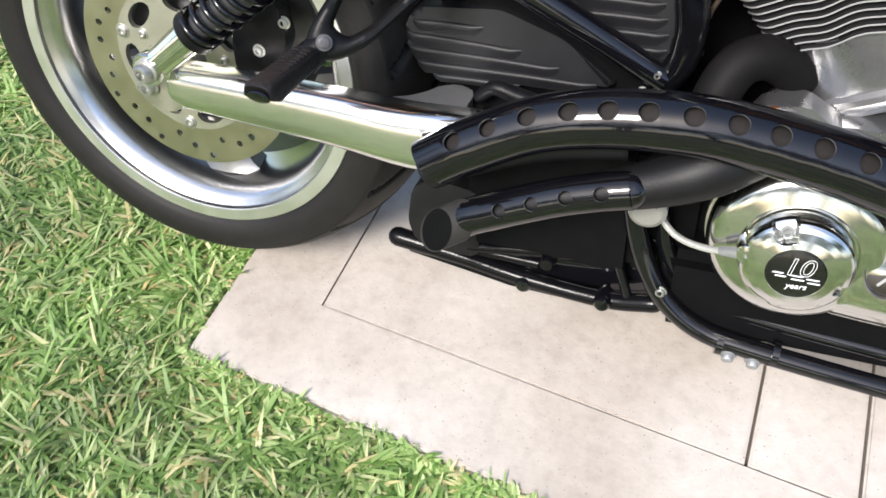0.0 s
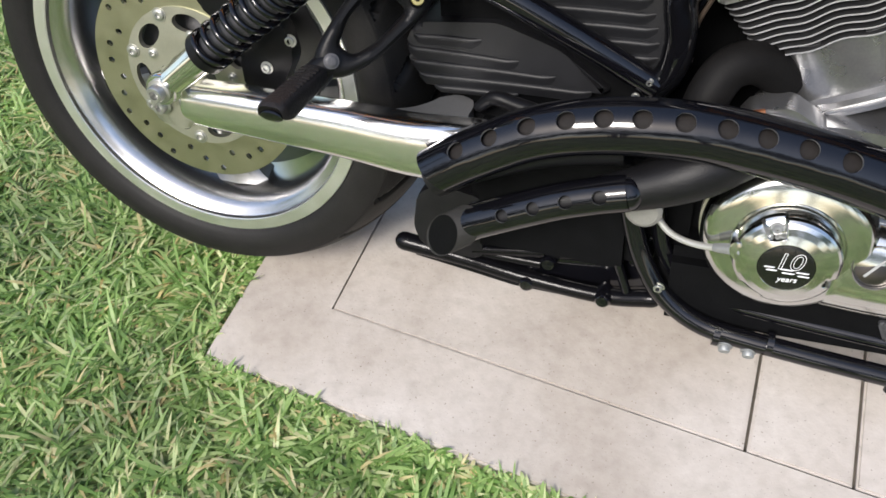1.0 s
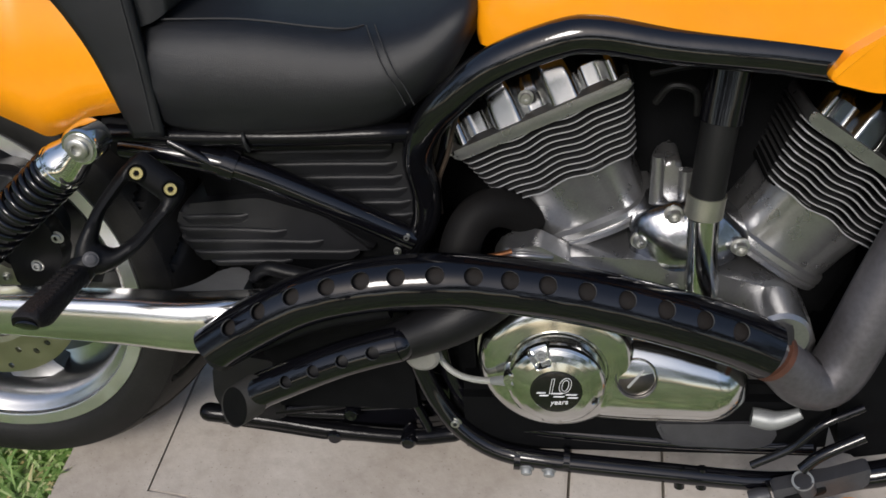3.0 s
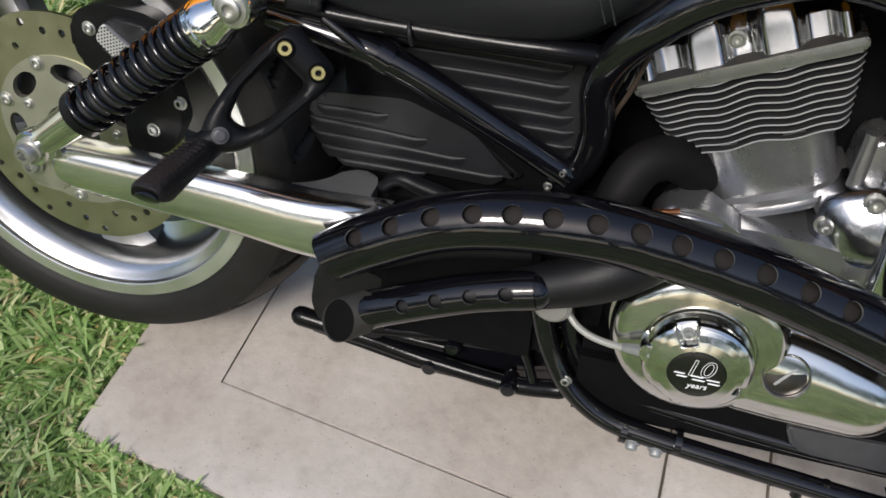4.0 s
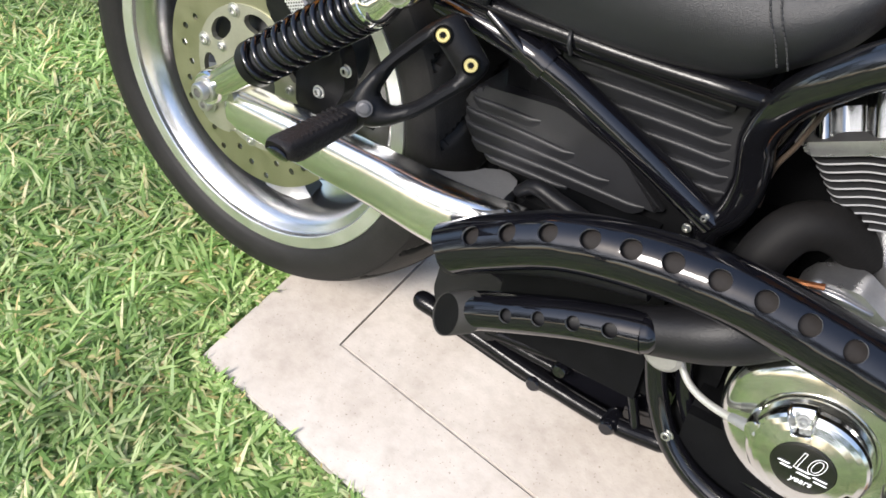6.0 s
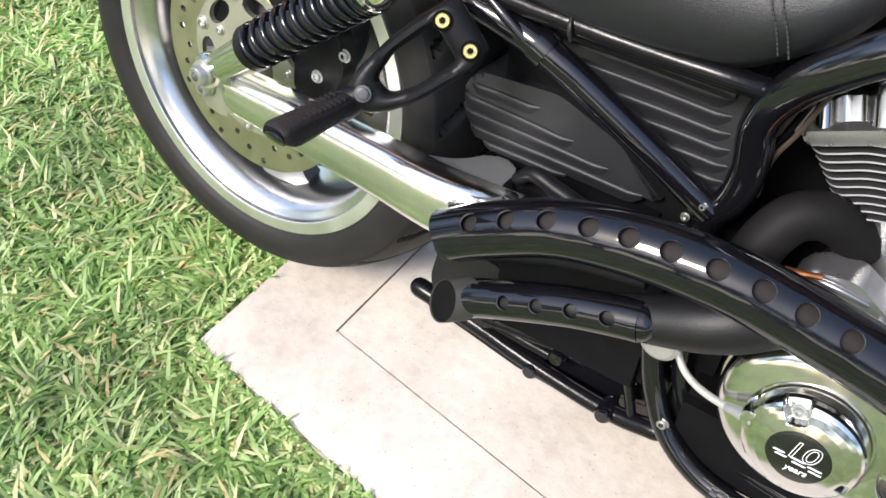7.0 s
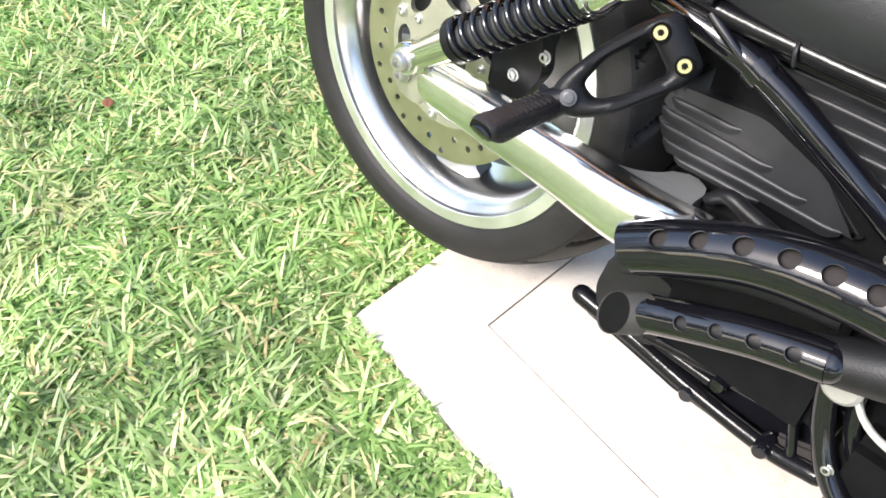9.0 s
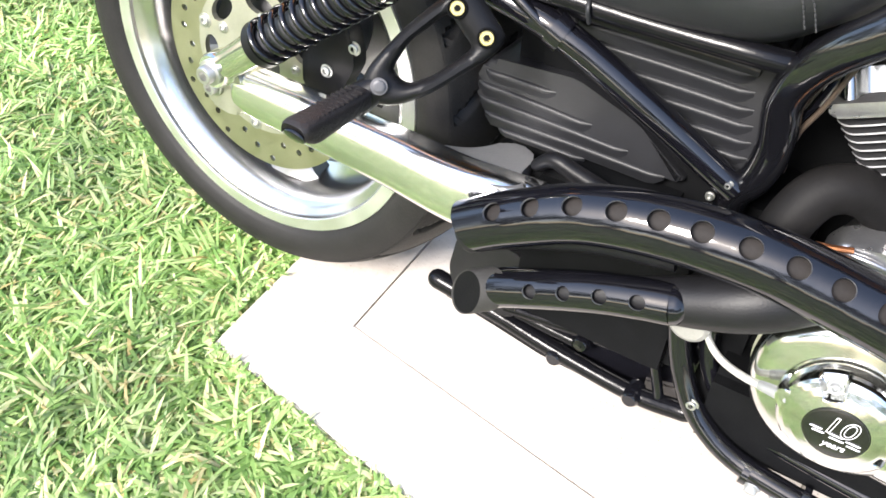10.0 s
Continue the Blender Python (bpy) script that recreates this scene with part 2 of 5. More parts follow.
def smooth_path(pts, n):
    """Catmull-Rom through pts, resampled to n points of even spacing."""
    p = [Vector(q) for q in pts]
    if len(p) == 2:
        return [p[0].lerp(p[1], i / (n - 1)) for i in range(n)]
    p = [2 * p[0] - p[1]] + p + [2 * p[-1] - p[-2]]
    fine = []
    for i in range(1, len(p) - 2):
        for k in range(20):
            t = k / 20
            a, b, c, d = p[i - 1], p[i], p[i + 1], p[i + 2]
            fine.append(0.5 * (2 * b + (c - a) * t + (2 * a - 5 * b + 4 * c - d) * t * t + (3 * b - a - 3 * c + d) * t ** 3))
    fine.append(p[-2])
    cum = [0.0]
    for a, b in zip(fine, fine[1:]):
        cum.append(cum[-1] + (b - a).length)
    out, j = [], 0
    for i in range(n):
        s = cum[-1] * i / (n - 1)
        while j < len(cum) - 2 and cum[j + 1] < s:
            j += 1
        f = (s - cum[j]) / max(1e-9, cum[j + 1] - cum[j])
        out.append(fine[j].lerp(fine[j + 1], min(1.0, f)))
    return out


def frames_along(path, up=Vector((0, -1, 0))):
    """Tangent, side and up vectors along a path; side points away from the machine."""
    out = []
    for i, q in enumerate(path):
        t = (path[min(i + 1, len(path) - 1)] - path[max(i - 1, 0)]).normalized()
        a = (up - t * up.dot(t)).normalized()
        out.append((t, a, t.cross(a)))
    return out


def loft(bm, rings, closed=True, cap=True):
    vs = [[bm.verts.new(q) for q in r] for r in rings]
    n = len(rings[0])
    for a, b in zip(vs, vs[1:]):
        for i in range(n if closed else n - 1):
            bm.faces.new((a[i], a[(i + 1) % n], b[(i + 1) % n], b[i]))
    if cap and closed:
        bm.faces.new(vs[0])
        bm.faces.new(vs[-1])
    return vs


def tube(pts, radius, n=24, seg=14, bm=None, round_ends=False, up=Vector((0, -1, 0))):
    """A round bar along pts; radius is a number or a list spread along it."""
    bm = bm or bmesh.new()
    path = smooth_path(pts, n)
    if not hasattr(radius, "__len__"):
        radius = [radius, radius]
    rings = []
    fr = frames_along(path, up)
    for i, (q, (t, a, b)) in enumerate(zip(path, fr)):
        f = i / (n - 1) * (len(radius) - 1)
        k = min(int(f), len(radius) - 2)
        r = radius[k] + (radius[k + 1] - radius[k]) * (f - k)
        rings.append((q, a, b, r, t))
    full = []
    if round_ends:
        q, a, b, r, t = rings[0]
        for g in (80, 55, 28):
            full.append((q - t * r * math.sin(radians(g)), a, b, r * math.cos(radians(g)), t))
    full += rings
    if round_ends:
        q, a, b, r, t = rings[-1]
        for g in (28, 55, 80):
            full.append((q + t * r * math.sin(radians(g)), a, b, r * math.cos(radians(g)), t))
    loft(bm, [[q + (a * math.cos(w) + b * math.sin(w)) * r for w in (2 * math.pi * k / seg for k in range(seg))] for q, a, b, r, t in full])
    return bm


def lathe(profile, seg=64, bm=None, center=(0, 0, 0), closed=False):
    """Turn (radius, y) pairs about the y axis through center."""
    bm = bm or bmesh.new()
    cx, cy, cz = center
    rings = []
    for r, y in profile:
        rings.append([(cx + r * math.cos(w), cy + y, cz + r * math.sin(w)) for w in (2 * math.pi * k / seg for k in range(seg))])
    if closed:
        rings.append(rings[0])
    loft(bm, rings, cap=not closed and profile[0][0] > 1e-5)
    if closed:
        bmesh.ops.remove_doubles(bm, verts=bm.verts, dist=1e-6)
    return bm


def prism(outline, y0, y1, bevel=0.0, seg=2, bm=None):
    """A plate with the given (x, z) outline between y0 and y1, its rims rounded."""
    own = bmesh.new()
    a = [own.verts.new((x, y0, z)) for x, z in outline]
    b = [own.verts.new((x, y1, z)) for x, z in outline]
    n = len(outline)
    own.faces.new(a)
    own.faces.new(b)
    for i in range(n):
        own.faces.new((a[i], a[(i + 1) % n], b[(i + 1) % n], b[i]))
    if bevel > 0:
        rim = [e for e in own.edges if abs(e.verts[0].co.y - e.verts[1].co.y) < 1e-7]
        bmesh.ops.bevel(own, geom=rim, offset=bevel, segments=seg, affect="EDGES", profile=0.6)
    if bm is None:
        return own
    merge(bm, own)
    return bm


def merge(bm, other):
    me = bpy.data.meshes.new("tmp")
    other.to_mesh(me)
    bm.from_mesh(me)
    other.free()
    bpy.data.meshes.remove(me)
    return bm


def block(x0, x1, y0, y1, z0, z1, bevel=0.003, bm=None):
    own = bmesh.new()
    bmesh.ops.create_cube(own, size=1.0, matrix=Matrix.Translation(((x0 + x1) / 2, (y0 + y1) / 2, (z0 + z1) / 2)) @ Matrix.Diagonal((x1 - x0, y1 - y0, z1 - z0, 1)))
    if bevel > 0:
        bmesh.ops.bevel(own, geom=own.edges[:], offset=bevel, segments=2, affect="EDGES")
    if bm is None:
        return own
    return merge(bm, own)


def rounded(pts, r, seg=5):
    """A 2D outline with its corners rounded by r."""
    out = []
    n = len(pts)
    for i in range(n):
        p, q, s = Vector(pts[i - 1]), Vector(pts[i]), Vector(pts[(i + 1) % n])
        d1, d2 = p - q, s - q
        rr = min(r, 0.45 * d1.length, 0.45 * d2.length)
        a, b = q + d1.normalized() * rr, q + d2.normalized() * rr
        for k in range(seg + 1):
            t = k / seg
            out.append(tuple((1 - t) ** 2 * a + 2 * t * (1 - t) * q + t * t * b))
    return out


def align(place, direction):
    """A pose at place whose -y axis points along direction."""
    d = Vector(direction).normalized()
    q = Vector((0, -1, 0)).rotation_difference(d)
    return Matrix.Translation(place) @ q.to_matrix().to_4x4()


def bolt_mesh(r, h=0.006, socket=True):
    """A screw head facing -y with a hexagon socket and a washer below."""
    bm = lathe([(r * 1.45, 0.0), (r * 1.45, -h * 0.25), (r * 1.05, -h * 0.3), (r * 1.05, -h * 0.85), (r * 0.9, -h), (r * 0.55, -h)] + ([(r * 0.5, -h * 0.4), (1e-4, -h * 0.35)] if socket else [(1e-4, -h * 1.05)]), 18)
    return bm


def shell_with_holes(path_pts, radius, hole_s, hole_ang, hole_r, span=(0.0, 360.0), n_ang=28, thick=0.0025, bm=None, grow=(0.0, 0.0), skew=0.0):
    """A tube shell along path_pts with round holes cut at the arc lengths hole_s; angles are turned from straight out (-y) towards up."""
    bm = bm or bmesh.new()
    path = smooth_path(path_pts, 240)
    cum = [0.0]
    for a, b in zip(path, path[1:]):
        cum.append(cum[-1] + (b - a).length)
    fr = frames_along(path)
    length = cum[-1]

    def at(s, w, r):
        f = min(max(s / length, 0.0), 1.0) * (len(path) - 1)
        k = min(int(f), len(path) - 2)
        u = f - k
        q = path[k].lerp(path[k + 1], u)
        t, a, b = fr[k]
        t2, a2, b2 = fr[k + 1]
        a, b = a.lerp(a2, u), b.lerp(b2, u)
        q = q - t * skew * math.sin(w) * max(0.0, 1 - s / 0.03)
        return q + (a * math.cos(w) - b * math.sin(w)) * (r + grow[0] * (1 - s / length) + grow[1] * s / length)

    full = span[1] - span[0] >= 359.9
    dw = radians(span[1] - span[0]) / n_ang
    half = max(2, int(round(hole_r * 1.3 / (dw * radius)))) * dw
    kc = round(radians(hole_ang - span[0]) / dw)
    wc = radians(span[0]) + kc * dw
    kh = int(round(half / dw))
    hs = hole_r * 1.35
    marks = [0.0]
    for s in hole_s:
        marks += [s - hs + hs * 2 * k / (2 * kh) for k in range(2 * kh + 1)]
    marks.append(length)
    ss = []
    for a, b in zip(marks, marks[1:]):
        ss.append(a)
        m = int((b - a) / 0.012)
        for k in range(1, m + 1):
            ss.append(a + (b - a) * k / (m + 1))
    ss.append(marks[-1])
    for r, keep in ((radius, "out"), (radius - thick, "in")):
        cols = n_ang if full else n_ang + 1
        grid = [[bm.verts.new(at(s, radians(span[0]) + k * dw, r)) for k in range(cols)] for s in ss]
        holes = []
        for sc in hole_s:
            i0 = min(range(len(ss)), key=lambda i: abs(ss[i] - (sc - hs)))
            holes.append((i0, i0 + 2 * kh, kc - kh, kc + kh, sc))
        for i in range(len(ss) - 1):
            for k in range(n_ang):
                if any(a <= i < b and c <= k < d for a, b, c, d, sc in holes):
                    continue
                k2 = (k + 1) % cols
                bm.faces.new((grid[i][k], grid[i][k2], grid[i + 1][k2], grid[i + 1][k]))
        for i0, i1, k0, k1, sc in holes:
            rim = [(i0, k) for k in range(k0, k1)] + [(i, k1) for i in range(i0, i1)] + [(i1, k) for k in range(k1, k0, -1)] + [(i, k0) for i in range(i1, i0, -1)]
            m = len(rim)
            ring = [grid[i][k] for i, k in rim]
            for f in (0.35, 0.7, 1.0):
                inner = []
                for i, k in rim:
                    ds, dv = ss[i] - sc, (radians(span[0]) + k * dw - wc) * radius
                    d = math.hypot(ds, dv)
                    g = 1 + (hole_r / d - 1) * f
                    inner.append(bm.verts.new(at(sc + ds * g, wc + dv * g / radius, r)))
                for j in range(m):
                    bm.faces.new((ring[j], ring[(j + 1) % m], inner[(j + 1) % m], inner[j]))
                ring = inner
            if keep == "out":
                deep = [bm.verts.new(v.co.lerp(at(sc, wc, 0.0), 0.0) + (at(sc, wc, radius - thick) - at(sc, wc, radius))) for v in ring]
                # hole walls take the second material, slot 1, as do the long edges
                for j in range(m):
                    bm.faces.new((ring[j], ring[(j + 1) % m], deep[(j + 1) % m], deep[j])).material_index = 1
        if keep == "out":
            outer = grid
    cols = len(outer[0])
    for i in (0, -1):
        for k in range(n_ang):
            k2 = (k + 1) % cols
            bm.faces.new((outer[i][k], outer[i][k2], grid[i][k2], grid[i][k]))
    if not full:
        for k in (0, -1):
            for i in range(len(ss) - 1):
                bm.faces.new((outer[i][k], outer[i + 1][k], grid[i + 1][k], grid[i][k])).material_index = 1
    return bm


def interp(table, x):
    """Piecewise linear look-up, smoothed; table rows are (x, values...)."""
    xs = [r[0] for r in table]
    return [float(np.interp(x, xs, [r[k] for r in table])) for k in range(1, len(table[0]))]


def smooth_table(table, n):
    """Rows of a table resampled with a smooth curve."""
    pts = np.array(table, float)
    out = []
    t = np.linspace(0, len(pts) - 1, n)
    for u in t:
        i = min(int(u), len(pts) - 2)
        f = u - i
        a, b, c, d = pts[max(i - 1, 0)], pts[i], pts[i + 1], pts[min(i + 2, len(pts) - 1)]
        out.append(0.5 * (2 * b + (c - a) * f + (2 * a - 5 * b + 4 * c - d) * f * f + (3 * b - a - 3 * c + d) * f ** 3))
    return out


# ---------------------------------------------------------------- ground
U, V, ORIGIN = Vector((0.9898, -0.1425, 0)), Vector((0.055, 0.9985, 0)), Vector((0.1575, -0.2050, 0))


def pad(u, v, z=0.0):
    q = ORIGIN + U * u + V * v
    return (q.x, q.y, z)


def to_pad(x, y):
    dx, dy = x - ORIGIN.x, y - ORIGIN.y
    det = U.x * V.y - U.y * V.x
    return (dx * V.y - dy * V.x) / det, (U.x * dy - U.y * dx) / det


def build_ground():
    bm = bmesh.new()
    n = 60
    g = 40.0
    vs = [[bm.verts.new((math.copysign(abs(a) ** 2, a) * g, math.copysign(abs(b) ** 2, b) * g, -0.022)) for b in np.linspace(-1, 1, n)] for a in np.linspace(-1, 1, n)]
    for i in range(n - 1):
        for j in range(n - 1):
            bm.faces.new((vs[i][j], vs[i + 1][j], vs[i + 1][j + 1], vs[i][j + 1]))
    ground = part("ground", bm, M_SOIL)
    tagged(ground, "dark green lawn soil under the grass", "lawn", kind="structure")
    # paving: a sunken bed with separate slabs on it, joints left open
    bm = bmesh.new()
    for u0, u1, v0, v1 in ((-0.150, 4.0, -0.140, 2.18), (-0.150, 0.745, 2.18, 7.0)):
        a = [bm.verts.new(pad(u, v, z)) for z in (-0.06, -0.012) for u, v in ((u0, v0), (u1, v0), (u1, v1), (u0, v1))]
        for f in ((0, 1, 2, 3), (4, 5, 6, 7), (0, 1, 5, 4), (1, 2, 6, 5), (2, 3, 7, 6), (3, 0, 4, 7)):
            bm.faces.new([a[k] for k in f])
    pavement = part("pavement", bm, M_JOINT)
    tagged(pavement, "pale concrete path of large slabs with narrow dark joints", "path", kind="structure")
    gap = 0.0021
    own = bmesh.new()
    loop = [(-0.155 + gap, -0.145 + gap), (1.9 - gap, -0.145 + gap), (1.9 - gap, -gap), (-gap, -gap), (-gap, 2.04 - gap), (-0.155 + gap, 2.04 - gap)]
    lo, hi = [own.verts.new(pad(u, v, -0.05)) for u, v in loop], [own.verts.new(pad(u, v, 0.0)) for u, v in loop]
    own.faces.new(lo)
    own.faces.new(hi)
    for k in range(6):
        own.faces.new((lo[k], lo[(k + 1) % 6], hi[(k + 1) % 6], hi[k]))
    bmesh.ops.bevel(own, geom=[e for e in own.edges if e.verts[0].co.z > -0.01 and e.verts[1].co.z > -0.01], offset=0.003, segments=2, affect="EDGES")
    part("paving_slab", own, M_CONCRETE, pavement)
    for u0, u1, v0, v1 in ((-0.155, 0, 2.04, 7.0), (0, 0.62, 0, 2.04), (0, 0.62, 2.04, 7.0), (1.9, 4.0, -0.145, 0),
                           (0.62, 0.75, 0, 2.04), (0.62, 0.75, 2.04, 7.0), (0.75, 1.9, 0, 2.04), (1.9, 4.0, 0, 2.04), (0.75, 4.0, 2.04, 2.19)):
        own = bmesh.new()
        uu = (u0 + gap, u1 - gap)
        vv = (v0 + gap, v1 - gap)
        a = [own.verts.new(pad(u, v, z)) for z in (-0.05, 0.0) for u, v in ((uu[0], vv[0]), (uu[1], vv[0]), (uu[1], vv[1]), (uu[0], vv[1]))]
        for f in ((0, 1, 2, 3), (4, 5, 6, 7), (0, 1, 5, 4), (1, 2, 6, 5), (2, 3, 7, 6), (3, 0, 4, 7)):
            own.faces.new([a[k] for k in f])
        bmesh.ops.bevel(own, geom=[e for e in own.edges if e.verts[0].co.z > -0.01 and e.verts[1].co.z > -0.01], offset=0.003, segments=2, affect="EDGES")
        part("paving_slab", own, M_CONCRETE, pavement)


build_ground()


def on_pad(x, y, margin=0.0):
    u, v = to_pad(x, y)
    return (u > -0.155 + margin) & (v > -0.145 + margin) & ((v < 2.19 - margin) | (u < 0.75 - margin))


def build_grass(name, x0, x1, y0, y1, count, length, width, seed, keep=None):
    rng = np.random.default_rng(seed)
    x, y = rng.uniform(x0, x1, count), rng.uniform(y0, y1, count)
    ok = ~on_pad(x, y, -0.004)
    if keep is not None:
        ok &= keep(x, y)
    # thin and thick spots a few centimetres across
    thick = np.sin(x * 61 + 3 * np.sin(y * 23)) * np.sin(y * 57 + 2 * np.sin(x * 29))
    ok &= (thick > -0.35) | (rng.random(count) > 0.62)
    x, y, thick = x[ok], y[ok], thick[ok]
    n = len(x)
    tall = length * rng.uniform(0.45, 1.15, n)
    wide = width * rng.uniform(0.6, 1.3, n)
    # tufts: blades of one tuft lean the same way and differ in height
    cell = np.floor(x / 0.035).astype(int) * 7919 + np.floor(y / 0.035).astype(int) * 104729
    tuft = np.abs(np.sin(cell * 12.9898) * 43758.5453) % 1.0
    tall *= (0.7 + 0.6 * tuft) * (1.0 + 0.22 * thick)
    u, v = to_pad(x, y)
    edge = np.maximum(np.maximum(-0.155 - u, -0.145 - v), 0.0)
    tall *= np.where((u > -0.21) & (v > -0.20), np.where(rng.random(n) < 0.16, 0.95, np.clip(0.5 + edge / 0.09, 0.5, 1.0)), 1.0)
    ang = 2 * np.pi * ((tuft * 7.13) % 1.0) + rng.normal(0, 1.1, n)
    bend = rng.uniform(0.2, 1.5, n)
    tilt = rng.uniform(0.5, 1.5, n)
    dx, dy = np.cos(ang), np.sin(ang)
    twist = ang + np.pi / 2 + rng.uniform(-0.6, 0.6, n)
    sx, sy = np.cos(twist), np.sin(twist)
    pts = np.zeros((n, 7, 3))
    px, pz = np.zeros(n), np.zeros(n)
    rim = (edge < 0.010) & (u > -0.2) & (v > -0.19)
    base_z = np.where(rim, 0.0005, -0.021)
    tall = np.where(rim, tall * 0.5, tall)
    levels = [(0.0, 0.7), (0.38, 1.0), (0.72, 0.75), (1.0, 0.0)]
    prev = 0.0
    k = 0
    for f, w in levels:
        a = tilt + bend * f
        px = px + np.sin(a) * tall * (f - prev)
        pz = pz + np.cos(a) * tall * (f - prev)
        prev = f
        cx, cy, cz = x + dx * px, y + dy * px, base_z + pz
        if w > 0:
            for s in (-0.5, 0.5):
                pts[:, k] = np.stack([cx + sx * wide * w * s, cy + sy * wide * w * s, cz], 1)
                k += 1
        else:
            pts[:, k] = np.stack([cx, cy, cz], 1)
    idx = np.arange(n)[:, None] * 7
    quads = np.concatenate([idx + np.array([[0, 1, 3, 2]]), idx + np.array([[2, 3, 5, 4]])], 1).reshape(-1, 4)
    tris = (idx + np.array([[4, 5, 6]])).reshape(-1, 3)
    me = bpy.data.meshes.new(name)
    me.vertices.add(n * 7)
    me.vertices.foreach_set("co", pts.ravel())
    me.loops.add(len(quads) * 4 + len(tris) * 3)
    me.loops.foreach_set("vertex_index", np.concatenate([quads.ravel(), tris.ravel()]).astype(np.int32))
    me.polygons.add(len(quads) + len(tris))
    start = np.concatenate([np.arange(len(quads)) * 4, len(quads) * 4 + np.arange(len(tris)) * 3])
    me.polygons.foreach_set("loop_start", start.astype(np.int32))
    me.polygons.foreach_set("use_smooth", np.ones(len(start), dtype=bool))
    me.update(calc_edges=True)
    me.materials.append(M_GRASS)
    ob = new(name, me)
    tagged(ob, "short green lawn grass with a few straw-coloured blades", "grass", kind="stuff")
    return ob


near_lawn = lambda x, y: (x > -1.7) & (x < 0.75) & (y > -1.0) & (y < 2.7)
build_grass("grass", -1.7, 0.75, -1.0, 2.7, 320000, 0.053, 0.0057, 3)
def fringe(x, y):
    u, v = to_pad(x, y)
    return (u > -0.195) & (v > -0.18)


build_grass("grass", -0.05, 0.75, -0.50, 0.20, 40000, 0.050, 0.0048, 9, fringe)
build_grass("grass", -5.5, 5.0, -4.0, 6.0, 200000, 0.075, 0.0120, 4, lambda x, y: ~near_lawn(x, y))
# ---------------------------------------------------------------- the motorcycle: x forward from the rear axle, y to its left, z up
LEAN_ANGLE = 14.3
bike = new("motorcycle")
bike.matrix_world = pose(0, 0, 0.3217, -LEAN_ANGLE, 0, 0)
tagged(bike, "orange and black cruiser motorcycle leaning on its stand on the path", "motorcycle")


# ---- rear wheel
def build_wheel():
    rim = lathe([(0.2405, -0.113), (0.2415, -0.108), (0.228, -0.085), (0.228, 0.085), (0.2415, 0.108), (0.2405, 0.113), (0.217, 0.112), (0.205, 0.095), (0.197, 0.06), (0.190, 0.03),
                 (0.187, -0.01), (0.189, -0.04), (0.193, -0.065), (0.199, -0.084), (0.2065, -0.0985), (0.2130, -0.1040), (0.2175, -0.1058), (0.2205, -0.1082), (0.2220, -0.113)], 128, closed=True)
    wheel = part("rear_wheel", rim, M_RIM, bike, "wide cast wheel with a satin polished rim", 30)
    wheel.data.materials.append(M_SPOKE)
    # rim faces from the middle to the far side take the dark material
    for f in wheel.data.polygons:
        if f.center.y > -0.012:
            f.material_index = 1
    part("rim_edge", lathe([(0.2408, -0.1125), (0.2400, -0.1142), (0.2232, -0.1142), (0.2222, -0.1125)], 128, closed=True), M_RIMLIP, wheel, "bright machined rim edge")
    tyre = lathe([tuple(q) for q in smooth_table([(0.231, -0.104), (0.2425, -0.1135), (0.250, -0.1185), (0.262, -0.1215), (0.275, -0.1205), (0.2865, -0.1165), (0.2885, -0.1150), (0.2895, -0.1152), (0.2945, -0.108), (0.3045, -0.088), (0.3145, -0.057), (0.3208, -0.026), (0.3225, 0.0),
                  (0.3208, 0.026), (0.3145, 0.057), (0.3045, 0.088), (0.2945, 0.108), (0.2865, 0.1165), (0.262, 0.1215), (0.2425, 0.1135), (0.231, 0.104)], 84)], 360, closed=True)
    # tread sipes pressed into the crown
    for v in tyre.verts:
        r = math.hypot(v.co.x, v.co.z)
        if r > 0.292:
            w = math.degrees(math.atan2(v.co.z, v.co.x)) + abs(v.co.y) * 130
            if (w % 18.0) < 2.1 and abs(v.co.y) > 0.012:
                v.co.x *= 1 - 0.008 / r
                v.co.z *= 1 - 0.008 / r
    part("tyre", tyre, M_TYRE, wheel, "wide low-profile black rubber tyre")
    part("hub", lathe([(1e-4, -0.092), (0.050, -0.092), (0.054, -0.088), (0.094, -0.082), (0.096, -0.074), (0.066, -0.06), (0.060, 0.05), (0.05, 0.07), (1e-4, 0.07)], 48), M_SPOKE, wheel)
    # five broad split spokes between hub and rim
    spoke_ob = None
    for k in range(5):
        ang = radians(127 + 72 * k)
        if spoke_ob is None:
            bm = bmesh.new()
            rings = []
            for r, w, y, d in ((0.052, 0.027, -0.055, 0.020), (0.09, 0.021, -0.052, 0.020), (0.13, 0.020, -0.047, 0.019), (0.160, 0.026, -0.042, 0.019), (0.178, 0.036, -0.041, 0.021), (0.191, 0.052, -0.042, 0.023)):
                rings.append([(r, y - d, -w * 0.62), (r, y - d * 1.15, 0.0), (r, y - d, w * 0.62), (r, y - d * 0.55, w), (r, y + d, w * 0.9), (r, y + d, -w * 0.9), (r, y - d * 0.55, -w)])
            loft(bm, rings)
            spoke_ob = part("spoke", bm, M_SPOKEFACE, wheel, "cast spoke with dark painted flanks")
            spoke_ob.data.materials.append(M_SPOKE)
            for f in spoke_ob.data.polygons:
                if abs(f.normal.z) > 0.62:
                    f.material_index = 1
            spoke_ob.matrix_basis = Matrix.Rotation(-ang, 4, "Y")
        else:
            again("spoke", spoke_ob, wheel, Matrix.Rotation(-ang, 4, "Y"))


build_wheel()


